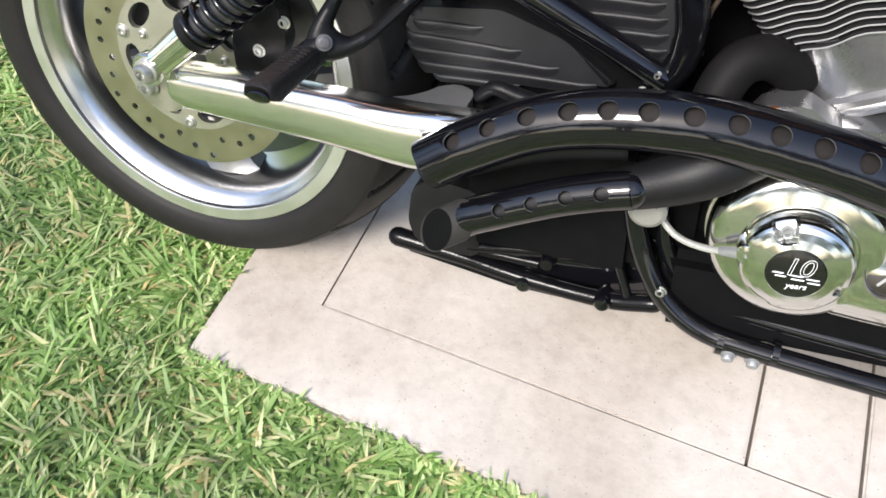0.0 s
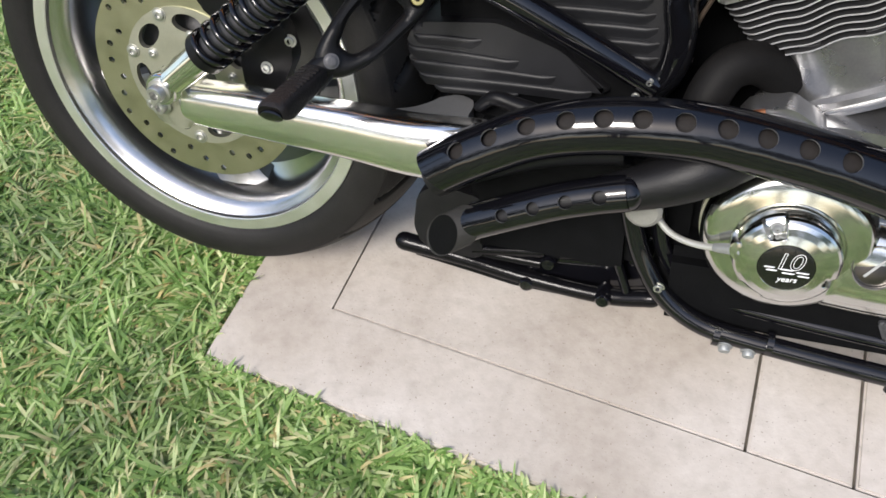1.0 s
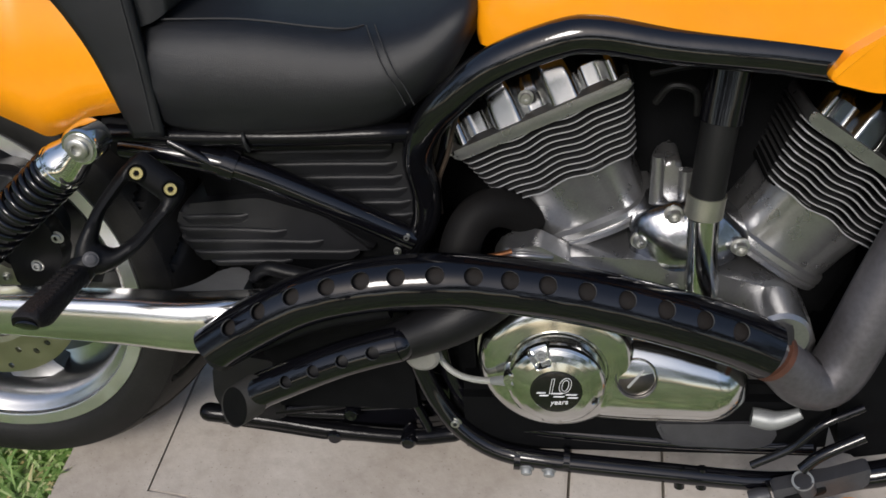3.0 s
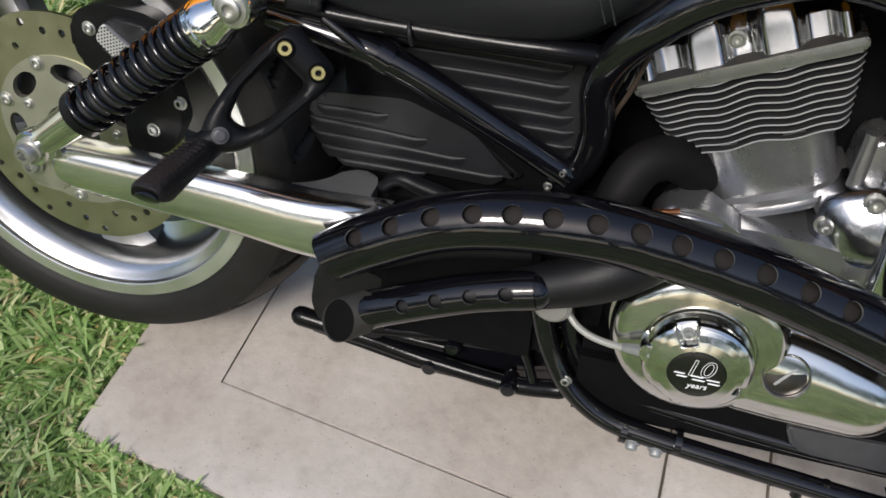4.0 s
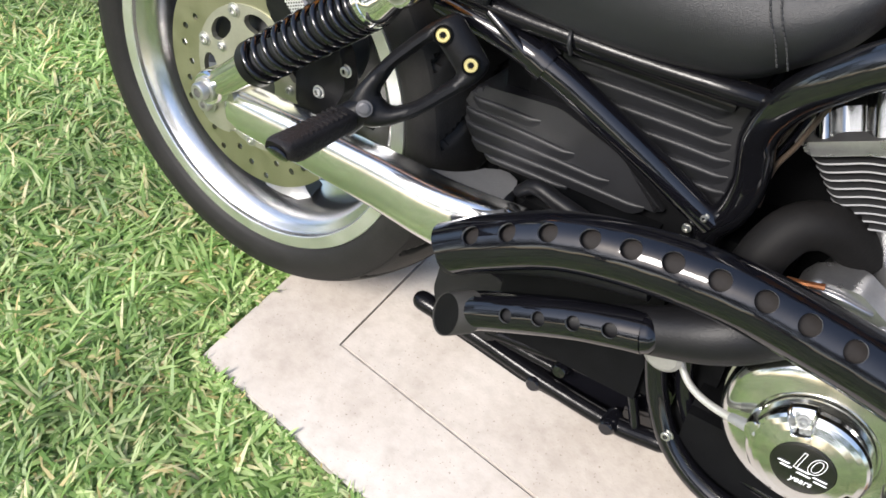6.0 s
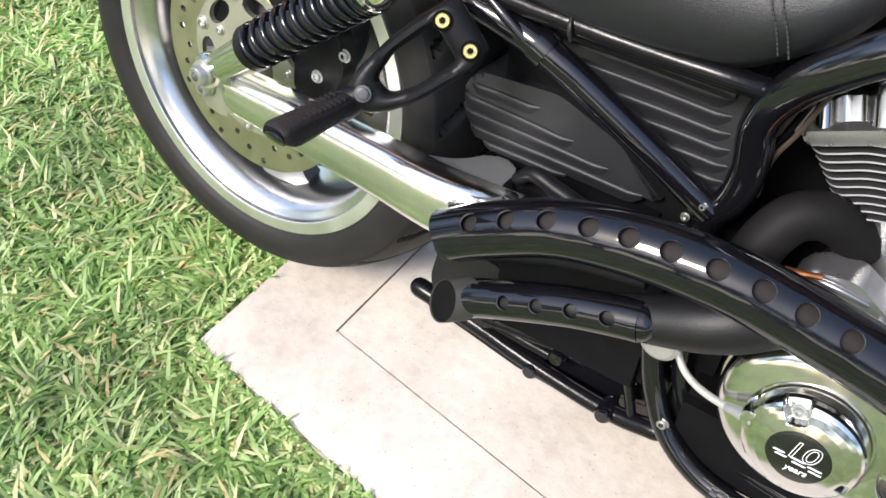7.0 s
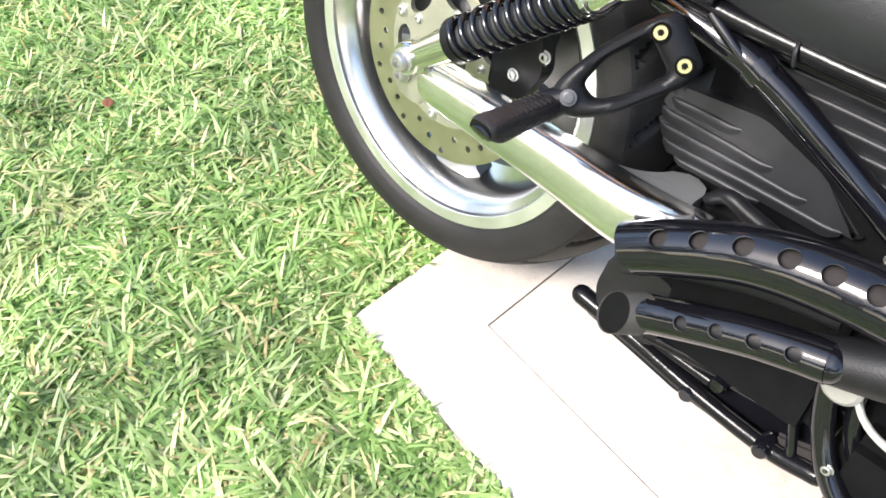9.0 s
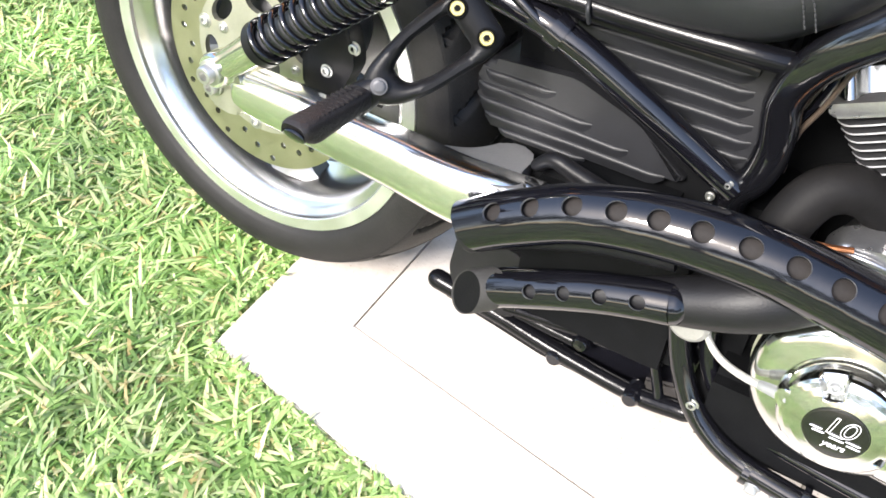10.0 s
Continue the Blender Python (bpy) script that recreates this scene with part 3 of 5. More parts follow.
# ---- belt pulley and left arm on the far side of the wheel
def build_far_side():
    part("drive_pulley", lathe([(0.030, 0.118), (0.060, 0.116), (0.108, 0.120), (0.118, 0.117), (0.121, 0.118), (0.121, 0.146), (0.118, 0.148), (0.030, 0.146)], 72), M_SPOKE, bike, "black belt pulley")
    part("left_arm", tube([(-0.03, 0.178, 0.004), (0.15, 0.180, 0.0), (0.38, 0.175, -0.015)], 0.026, 16, 20), M_SPOKE, bike)


build_far_side()


# ---- brake disc with drilled holes and a slotted carrier
def build_disc():
    yd = -0.105
    bm = bmesh.new()
    # friction ring made of sectors, each with its drilled hole
    r0, r1, sectors = 0.098, 0.150, 32
    for s in range(sectors):
        a0, a1 = 2 * math.pi * s / sectors, 2 * math.pi * (s + 1) / sectors
        am, rm = (a0 + a1) / 2, (0.139, 0.1275, 0.116)[(s * 2) % 3] if s % 4 != 3 else 0.1275
        rim = []
        for k in range(6):
            rim.append((r1, a0 + (a1 - a0) * k / 6))
        for k in range(4):
            rim.append((r1 + (r0 - r1) * k / 4, a1))
        for k in range(6):
            rim.append((r0, a1 + (a0 - a1) * k / 6))
        for k in range(4):
            rim.append((r0 + (r1 - r0) * k / 4, a0))
        loops = []
        for y in (yd - 0.0025, yd + 0.0025):
            o = [bm.verts.new((r * math.cos(a), y, r * math.sin(a))) for r, a in rim]
            h = []
            for r, a in rim:
                dx, dy = r - rm, (a - am) * rm
                d = math.hypot(dx, dy)
                r2, a2 = rm + dx / d * 0.0046, am + dy / d * 0.0046 / rm
                h.append(bm.verts.new((r2 * math.cos(a2), y, r2 * math.sin(a2))))
            m = len(rim)
            for j in range(m):
                bm.faces.new((o[j], o[(j + 1) % m], h[(j + 1) % m], h[j]))
            loops.append((o, h))
        (o1, h1), (o2, h2) = loops
        m = len(rim)
        for j in range(m):
            bm.faces.new((h1[j], h1[(j + 1) % m], h2[(j + 1) % m], h2[j]))
        for j in list(range(6)) + list(range(10, 16)):
            bm.faces.new((o1[j], o1[(j + 1) % m], o2[(j + 1) % m], o2[j]))
    bmesh.ops.remove_doubles(bm, verts=bm.verts, dist=1e-5)
    disc = part("brake_disc", bm, M_DISC, bike, "drilled steel brake disc", 30)
    # carrier: sectors with rounded windows
    bm = bmesh.new()
    n = 7
    for s in range(n):
        a0, a1 = 2 * math.pi * s / n + radians(109), 2 * math.pi * (s + 1) / n + radians(109)
        am, rm, ra, aw = (a0 + a1) / 2, 0.0775, 0.0125, 0.0225
        rim = [(0.0985, a0 + (a1 - a0) * k / 6) for k in range(6)] + [(0.0985 + (0.036 - 0.0985) * k / 6, a1) for k in range(6)] + [(0.036, a1 + (a0 - a1) * k / 6) for k in range(6)] + [(0.036 + (0.0985 - 0.036) * k / 6, a0) for k in range(6)]
        loops = []
        for y in (yd - 0.0045, yd + 0.003):
            o = [bm.verts.new((r * math.cos(a), y, r * math.sin(a))) for r, a in rim]
            h = []
            for r, a in rim:
                dx, dy = (r - rm) / ra, (a - am) * rm / aw
                d = math.hypot(dx, dy)
                r2, a2 = rm + dx / d * ra, am + dy / d * aw / rm
                h.append(bm.verts.new((r2 * math.cos(a2), y, r2 * math.sin(a2))))
            m = len(rim)
            for j in range(m):
                bm.faces.new((o[j], o[(j + 1) % m], h[(j + 1) % m], h[j]))
            loops.append((o, h))
        (o1, h1), (o2, h2) = loops
        for j in range(m):
            bm.faces.new((h1[j], h1[(j + 1) % m], h2[(j + 1) % m], h2[j]))
        for j in list(range(6)) + list(range(12, 18)):
            bm.faces.new((o1[j], o1[(j + 1) % m], o2[(j + 1) % m], o2[j]))
    bmesh.ops.remove_doubles(bm, verts=bm.verts, dist=1e-5)
    part("disc_carrier", bm, M_CARRIER, disc, "pale alloy carrier with rounded windows", 30)
    first = None
    for count, r, size, off in ((7, 0.0905, 0.0068, 109), (5, 0.062, 0.0052, 151)):
        for k in range(count):
            w = radians(off + 360 * k / count)
            m = Matrix.Translation((r * math.cos(w), yd - 0.0045, r * math.sin(w))) @ Matrix.Diagonal((size / 0.0055, 1, size / 0.0055, 1))
            if first is None:
                first = part("disc_bolt", bolt_mesh(0.0055, 0.004), M_ZINC, disc)
                first.matrix_basis = m
            else:
                again("disc_bolt", first, disc, m)


build_disc()


# ---- swingarm
def build_swingarm():
    bm = bmesh.new()
    rings = []
    for x, y, z, hh, ww in smooth_table([(0.040, -0.174, 0.006, 0.020, 0.018), (0.044, -0.175, 0.005, 0.027, 0.0225), (0.15, -0.176, 0.0, 0.031, 0.024), (0.25, -0.176, -0.007, 0.034, 0.025), (0.33, -0.174, -0.016, 0.037, 0.026), (0.385, -0.166, -0.020, 0.038, 0.026), (0.42, -0.150, -0.020, 0.030, 0.024)], 40):
        rings.append([(x, y - ww * math.copysign(abs(math.cos(w)) ** 0.62, math.cos(w)), z + hh * math.copysign(abs(math.sin(w)) ** 0.72, math.sin(w))) for w in (2 * math.pi * k / 40 for k in range(40))])
    loft(bm, rings)
    arm = part("swingarm", bm, M_POLISH, bike, "polished aluminium swingarm tube", 50)
    part("axle_lug", prism(rounded([(-0.005, -0.018), (0.03, -0.026), (0.052, -0.02), (0.052, 0.03), (0.035, 0.055), (0.012, 0.05), (-0.006, 0.02)], 0.012), -0.196, -0.150, 0.005), M_CARRIER, arm, "cast grey axle lug")
    web = [(0.262, -0.168), (0.302, -0.151), (0.325, -0.140), (0.341, -0.123), (0.352, -0.099), (0.384, -0.097), (0.3945, -0.118), (0.3945, -0.150), (0.412, -0.168), (0.40, -0.185), (0.30, -0.190)]
    bm = prism(rounded(web, 0.010), -0.028, 0.014, 0.004, 3)
    for v in bm.verts:
        v.co = (v.co.x, v.co.z, v.co.y)
    part("pivot_casting", bm, M_CASTING, arm, "satin cast web at the front of the swingarm", 50)
    part("casting_pad", tube([(0.405, -0.158, 0.006), (0.436, -0.160, 0.004)], [0.008, 0.010, 0.007], 8, 14, round_ends=True), M_POLISH, arm)
    first = part("axle_bolt", bolt_mesh(0.0105, 0.014), M_ZINC, arm)
    first.location = (0.029, -0.2165, 0.037)
    again("axle_bolt", first, arm, Matrix.Translation((0.012, -0.197, 0.007)) @ Matrix.Diagonal((0.82, 0.8, 0.82, 1)))
    guide = tube([(0.406, -0.134, 0.022), (0.424, -0.136, 0.036), (0.449, -0.136, 0.030), (0.488, -0.135, 0.019), (0.530, -0.134, 0.004)], [0.007, 0.0095, 0.010, 0.010, 0.009], 22, 16, round_ends=True)
    part("cable_guide", guide, M_SATIN, arm, "black moulded cable guide")
    # crossing brace and inner plate behind the wheel's front edge
    part("cross_brace", block(0.395, 0.56, -0.13, 0.13, -0.045, 0.015, 0.012), M_DARK, arm)
    return arm


build_swingarm()


# ---- shock absorber
def build_shock():
    a, b = Vector((0.029, -0.202, 0.037)), Vector((0.289, -0.203, 0.231))
    d = (b - a).normalized()
    at = lambda s: a + d * s
    length = (b - a).length
    shock = part("shock_absorber", tube([at(0.075), at(length - 0.05)], 0.0165, 10, 24), M_CASTGREY, bike, "coil-over shock absorber")
    low = tube([at(-0.012), at(0.088)], [0.0175, 0.0175, 0.019, 0.0205], 12, 28)
    merge(low, lathe([(1e-4, -0.014), (0.019, -0.014), (0.021, -0.010), (0.021, 0.012), (1e-4, 0.012)], 32, center=tuple(a)))
    part("lower_tube", low, M_CHROME, shock, "chrome lower tube")
    up = tube([at(length - 0.054), at(length - 0.006)], [0.0255, 0.0255, 0.0205, 0.0175], 12, 28)
    merge(up, lathe([(1e-4, -0.016), (0.0185, -0.016), (0.0208, -0.012), (0.0208, 0.014), (1e-4, 0.014)], 36, center=tuple(b)))
    part("upper_mount", up, M_CHROME, shock, "chrome upper mount")
    bolt = part("mount_bolt", bolt_mesh(0.0108, 0.007), M_ZINC, shock)
    bolt.location = tuple(b + Vector((0, -0.016, 0)))
    # closely wound upper coils, open lower coils
    s0, s1 = 0.092, length - 0.050
    pts = []
    turns = 12.5
    u1 = d.cross(Vector((0, 1, 0))).normalized()
    u2 = d.cross(u1)
    n = 360
    for i in range(n):
        f = i / (n - 1)
        s = s0 + (s1 - s0) * (1 - (1 - f) ** 1.35)
        w = 2 * math.pi * turns * f
        pts.append(at(s) + (u1 * math.cos(w) + u2 * math.sin(w)) * 0.0236)
    rings = []
    for i, q in enumerate(pts):
        t = (pts[min(i + 1, n - 1)] - pts[max(i - 1, 0)]).normalized()
        rad = (q - at((q - a).dot(d))).normalized()
        v = t.cross(rad)
        rings.append([q + (rad * math.cos(k * math.pi / 4) + v * math.sin(k * math.pi / 4)) * 0.0037 for k in range(8)])
    bm = bmesh.new()
    loft(bm, rings)
    part("spring", bm, M_BLACK, shock, "gloss black coil spring", 60)
    part("spring_seat", tube([at(0.082), at(0.094)], 0.027, 4, 28), M_SATIN, shock)
    part("spring_seat", tube([at(s1 - 0.002), at(s1 + 0.006)], 0.0265, 4, 28), M_CHROME, shock)


build_shock()


# ---- brake caliper behind the shock
def build_caliper():
    body = prism(rounded([(0.046, 0.118), (0.05, 0.165), (0.085, 0.182), (0.15, 0.178), (0.178, 0.145), (0.165, 0.105), (0.118, 0.078), (0.075, 0.095)], 0.014), -0.136, -0.085, 0.006)
    caliper = part("brake_caliper", body, M_SATIN, bike, "black brake caliper over the disc")
    part("caliper_bridge", prism(rounded([(0.088, 0.140), (0.105, 0.172), (0.155, 0.168), (0.16, 0.13), (0.125, 0.118)], 0.01), -0.15, -0.134, 0.004), M_PLASTIC, caliper)
    bm = bmesh.new()
    outline = [(0.092, 0.150), (0.103, 0.168), (0.133, 0.145), (0.115, 0.128)]
    prism(rounded(outline, 0.004), -0.1555, -0.150, 0.001, 1, bm)
    plate = part("perforated_plate", bm, M_MESH, caliper, "white perforated badge plate")
    dot = bmesh.new()
    c = Vector((0.1105, 0, 0.148))
    ex, ez = Vector((0.029, 0, -0.024)).normalized(), Vector((0.018, 0, 0.021)).normalized()
    for i in range(-4, 5):
        for j in range(-3, 4):
            q = c + ex * (i * 0.0040 + (j % 2) * 0.002) + ez * j * 0.0034
            lathe([(1e-4, -0.1558), (0.0011, -0.1558), (0.0011, -0.1552), (1e-4, -0.1552)], 6, dot, (q.x, 0, q.z))
    part("perforation", dot, M_DARK, caliper)
    bracket = part("caliper_bracket", prism(rounded([(0.10, 0.01), (0.15, 0.015), (0.175, 0.06), (0.165, 0.11), (0.11, 0.09), (0.10, 0.05)], 0.012), -0.142, -0.118, 0.004), M_SATIN, caliper)
    b = part("caliper_bolt", bolt_mesh(0.0056, 0.005), M_ZINC, caliper)
    b.location = (0.072, -0.135, 0.152)
    again("caliper_bolt", b, caliper, Matrix.Translation((0.136, -0.142, 0.045)))
    again("caliper_bolt", b, caliper, Matrix.Translation((0.172, -0.138, 0.082)))


build_caliper()


# ---- passenger footpeg on its looped bracket
def build_footpeg():
    p1, p2, piv = Vector((0.319, -0.177, 0.183)), Vector((0.349, -0.170, 0.160)), Vector((0.261, -0.238, 0.099))
    top = (p1 + p2) / 2
    ax = (piv - top)
    length = ax.length
    ax.normalize()
    side = (p2 - p1)
    side = (side - ax * side.dot(ax)).normalized()
    nrm = ax.cross(side)
    if nrm.y > 0:
        nrm = -nrm
    outer = rounded([(-0.020, -0.031), (-0.020, 0.031), (0.0, 0.037), (0.07, 0.034), (0.10, 0.027), (0.118, 0.017), (0.126, 0.0), (0.118, -0.015), (0.10, -0.022), (0.06, -0.031), (0.01, -0.035)], 0.012, 5)
    inner = rounded([(0.013, -0.020), (0.012, 0.021), (0.06, 0.0215), (0.086, 0.014), (0.090, -0.005), (0.06, -0.018)], 0.007, 5)

    def resample(loop, n):
        c = Vector((0.045, 0.0))
        out = []
        for k in range(n):
            w = 2 * math.pi * k / n
            dvec = Vector((math.cos(w), math.sin(w)))
            best = 0.0
            for a, b in zip(loop, loop[1:] + loop[:1]):
                a, b = Vector(a) - c, Vector(b) - c
                e = b - a
                den = dvec.x * e.y - dvec.y * e.x
                if abs(den) < 1e-12:
                    continue
                s = (a.x * e.y - a.y * e.x) / den
                u = (a.x * dvec.y - a.y * dvec.x) / den
                if -1e-9 <= u <= 1 + 1e-9 and s > best:
                    best = s
            out.append(c + dvec * best)
        return out

    o, i = resample(outer, 64), resample(inner, 64)
    bm = bmesh.new()
    P = lambda q, h: top + ax * q.x + side * q.y + nrm * h
    rings = []
    for f, h in ((0.0, -0.008), (0.0, 0.003), (0.14, 0.008), (0.35, 0.0105), (0.65, 0.0105), (0.86, 0.008), (1.0, 0.002), (1.0, -0.008)):
        rings.append([P(a.lerp(b, f), h) for a, b in zip(o, i)])
    rings.append(rings[0])
    loft(bm, rings, cap=False)
    bmesh.ops.remove_doubles(bm, verts=bm.verts, dist=1e-6)
    bracket = part("footpeg_bracket", bm, M_SATIN, bike, "matt black looped footpeg bracket")
    seat_ring = part("bolt_recess", lathe([(0.0098, 0.001), (0.0098, -0.0022), (0.0088, -0.0030), (0.0080, -0.0012), (1e-4, -0.0010)], 28), M_DARK, bracket)
    seat_ring.matrix_basis = align(p1 + nrm * 0.0098, nrm)
    again("bolt_recess", seat_ring, bracket, align(p2 + nrm * 0.0098, nrm))
    b = part("bracket_bolt", lathe([(0.0072, 0.0), (0.0072, -0.0018), (0.0064, -0.0026), (0.0036, -0.0026), (0.0032, -0.0006), (1e-4, -0.0004)], 22), M_BRASS, bracket, "gold-coloured bolt")
    b.matrix_basis = align(p1 + nrm * 0.0108, nrm)
    again("bracket_bolt", b, bracket, align(p2 + nrm * 0.0108, nrm))
    hexa = prism([(0.0031 * math.cos(k * math.pi / 3), 0.0031 * math.sin(k * math.pi / 3)) for k in range(6)], -0.0012, 0.0)
    s = part("bolt_socket", hexa, M_DARK, bracket)
    s.matrix_basis = align(p1 + nrm * 0.0108, nrm)
    again("bolt_socket", s, bracket, align(p2 + nrm * 0.0108, nrm))
    # clevis and rubber peg standing straight out
    part("clevis", tube([piv + ax * -0.02, piv + ax * 0.014], [0.013, 0.0165], 6, 16), M_SATIN, bracket)
    tip = Vector((0.257, -0.345, 0.099))
    base = piv + Vector((0, 0.004, 0))
    dirp = (tip - base).normalized()
    bm = bmesh.new()
    up = Vector((0, 0, 1))
    right = dirp.cross(up).normalized()
    up = right.cross(dirp)
    rings = []
    L = (tip - base).length
    for s, w, h in ((0.0, 0.0100, 0.0090), (0.10, 0.0110, 0.0098), (0.14, 0.0136, 0.0112), (0.30, 0.0142, 0.0114), (0.55, 0.0148, 0.0122), (0.80, 0.0156, 0.0132), (0.93, 0.0160, 0.0136), (0.975, 0.0154, 0.0130), (1.0, 0.0136, 0.0112)):
        q = base + dirp * L * s
        rings.append([q + dirp * (0.024 * s * s * min(0.0, math.sin(a))) + right * (w * math.copysign(abs(math.cos(a)) ** 0.6, math.cos(a))) + up * (h * math.copysign(abs(math.sin(a)) ** 0.6, math.sin(a))) for a in (2 * math.pi * j / 32 for j in range(32))])
    loft(bm, rings)
    part("footpeg", bm, M_RUBBER, bracket, "folded-out wedge-shaped rubber footpeg")
    bm = bmesh.new()
    for row in (-0.5, 0.5):
        for j in range(11):
            q = base + dirp * L * (0.22 + 0.062 * j) + right * (row * 0.013) + up * 0.0114
            own = block(-0.0042, 0.0042, -0.0016, 0.0016, -0.0012, 0.0012, 0.0005)
            own.transform(Matrix.Translation(q) @ Matrix((right, dirp, up)).transposed().to_4x4())
            merge(bm, own)
    part("peg_tread", bm, M_RUBBER, bracket, "two rows of rubber tread blocks")
    oval = [(0.0128 * math.cos(2 * math.pi * k / 24), 0.0082 * math.sin(2 * math.pi * k / 24)) for k in range(24)]
    e = part("peg_end", prism(oval, -0.0028, 0.001, 0.0012, 2), M_BLACK, bracket, "glossy oval end plate")
    e.matrix_basis = align(tip - dirp * 0.0035, dirp + up * -0.55)
    pb = part("pivot_bolt", bolt_mesh(0.0058, 0.003, False), M_CASTGREY, bracket)
    pb.matrix_basis = align(piv + nrm * 0.0150 - ax * 0.016, nrm)


build_footpeg()


# ---- exhaust: drilled heat shields over two pipes
MAIN = [(0.380, -0.2162, -0.020), (0.422, -0.214, 0.006), (0.49, -0.209, 0.039), (0.562, -0.205, 0.055), (0.64, -0.199, 0.058), (0.702, -0.193, 0.050), (0.798, -0.185, 0.028), (0.893, -0.178, -0.004), (0.958, -0.172, -0.032), (0.998, -0.168, -0.054)]
LOWER = [(0.413, -0.2120, -0.0910), (0.430, -0.212, -0.081), (0.512, -0.213, -0.043), (0.560, -0.213, -0.026), (0.594, -0.212, -0.017)]


def arc_at_x(pts, x):
    path = smooth_path(pts, 400)
    s = 0.0
    for p, q in zip(path, path[1:]):
        if q.x >= x:
            break
        s += (q - p).length
    return s


def build_exhaust():
    holes = [arc_at_x(MAIN, x) for x in (0.417, 0.453, 0.491, 0.528, 0.564, 0.601, 0.639, 0.677, 0.715, 0.753, 0.793, 0.834, 0.873, 0.913, 0.951)]
    ex = part("exhaust", tube([(x, y + 0.003, z) for x, y, z in MAIN] + [(1.05, -0.15, -0.10)], 0.0215, 40, 20), M_INNER, bike, "twin black exhaust with drilled heat shields")
    shield = shell_with_holes(MAIN, 0.0290, holes, 46.0, 0.0097, (-64.0, 170.0), 24, grow=(-0.0005, 0.0045), skew=0.009)
    ob = part("upper_heat_shield", shield, M_BLACK, ex, "gloss black heat shield with a row of round holes", 50)
    # painted glint on the hole walls and the long edges
    ob.data.materials.append(M_EDGE)
    part("lower_pipe", tube([(0.420, -0.211, -0.087), (0.440, -0.210, -0.082), (0.512, -0.208, -0.046), (0.60, -0.200, -0.018), (0.66, -0.19, 0.006), (0.72, -0.15, 0.03)], [0.018, 0.018, 0.019, 0.025, 0.030, 0.030], 30, 22), M_CHAR, ex, "matt charcoal lower pipe")
    low = shell_with_holes(LOWER, 0.0205, [arc_at_x(LOWER, x) for x in (0.462, 0.497, 0.532, 0.567)], 24.0, 0.0078, (-56.0, 140.0), 20, grow=(0.001, 0.0))
    ob = part("lower_heat_shield", low, M_BLACK, ex, "short gloss black heat shield", 50)
    ob.data.materials.append(M_EDGE)
    part("shield_end", tube([(0.592, -0.2115, -0.0175), (0.600, -0.210, -0.0155), (0.606, -0.208, -0.014)], [0.0205, 0.019, 0.013], 8, 22), M_BLACK, ex)
    axis = Vector((0.845, 0.120, 0.515)).normalized()
    cut, centre = Vector((-0.648, -0.749, 0.139)).normalized(), Vector((0.3797, -0.2149, -0.1125))
    u1 = axis.cross(Vector((0, 0, 1))).normalized()
    u2 = axis.cross(u1)
    rings = []
    for along, r in ((None, 0.0228), (None, 0.0236), (0.002, 0.0240), (0.0315, 0.0236), (0.0330, 0.0218)):
        ring = []
        for k in range(36):
            w = 2 * math.pi * k / 36
            q = centre + (u1 * math.cos(w) + u2 * math.sin(w)) * r
            s = -(q - centre).dot(cut) / axis.dot(cut) + (0.002 if r < 0.023 else 0.0)
            ring.append(q + axis * (s if along is None else max(s + along, along)))
        rings.append(ring)
    bm = bmesh.new()
    loft(bm, rings)
    bm.faces.ensure_lookup_table()
    for f in bm.faces:
        if f.normal.dot(cut) > 0.9 or len(f.verts) > 4:
            f.material_index = 1
    cap = part("end_cap", bm, M_CAPGREY, ex, "scuffed grey pipe end with a dark slanting face")
    cap.data.materials.append(M_DARK)
    part("rear_mouth", tube([(0.372, -0.205, -0.034), (0.42, -0.205, -0.006), (0.50, -0.195, 0.020), (0.58, -0.185, 0.03)], 0.0262, 16, 24), M_CHAR, ex, "matt charcoal outlet pipe")
    part("front_header", tube([(0.985, -0.168, -0.047), (1.018, -0.160, -0.078), (1.044, -0.152, -0.108), (1.068, -0.145, -0.117), (1.088, -0.138, -0.100), (1.105, -0.130, -0.060), (1.125, -0.12, 0.0), (1.15, -0.11, 0.07)], [0.026, 0.030, 0.033, 0.033, 0.031, 0.030], 40, 26), M_HEADER, ex, "heat-stained grey front header pipe")
    part("sensor_boss", tube([(1.012, -0.150, -0.030), (1.008, -0.162, -0.048)], [0.016, 0.019], 5, 18), M_CAPGREY, ex)
    part("sensor_nut", lathe([(1e-4, -0.008), (0.009, -0.008), (0.011, -0.005), (0.011, 0.004), (1e-4, 0.004)], 6, center=(1.011, -0.172, -0.050)), M_DULL, ex)
    part("header_ring", tube([(1.001, -0.166, -0.060), (1.007, -0.1645, -0.066)], 0.0305, 4, 24), M_RUST, ex, "rusty collar")
    part("rear_header", tube([(0.735, -0.045, 0.050), (0.712, -0.070, 0.076), (0.692, -0.086, 0.086), (0.672, -0.098, 0.080), (0.658, -0.110, 0.058), (0.648, -0.124, 0.020), (0.632, -0.142, -0.015), (0.60, -0.16, -0.05)], [0.023, 0.024, 0.025], 36, 24), M_WRAPGREY, ex, "sooty brown rear header pipe")
    part("header_clamp", prism(rounded([(0.693, 0.106), (0.709, 0.099), (0.722, 0.056), (0.708, 0.058)], 0.004), -0.064, -0.052, 0.002), M_TAN, ex, "tan header clamp")
    part("copper_lead", tube([(0.684, -0.130, 0.046), (0.699, -0.132, 0.050), (0.716, -0.128, 0.052)], 0.0032, 8, 8), M_COPPER, ex, "bare copper-coloured lead")
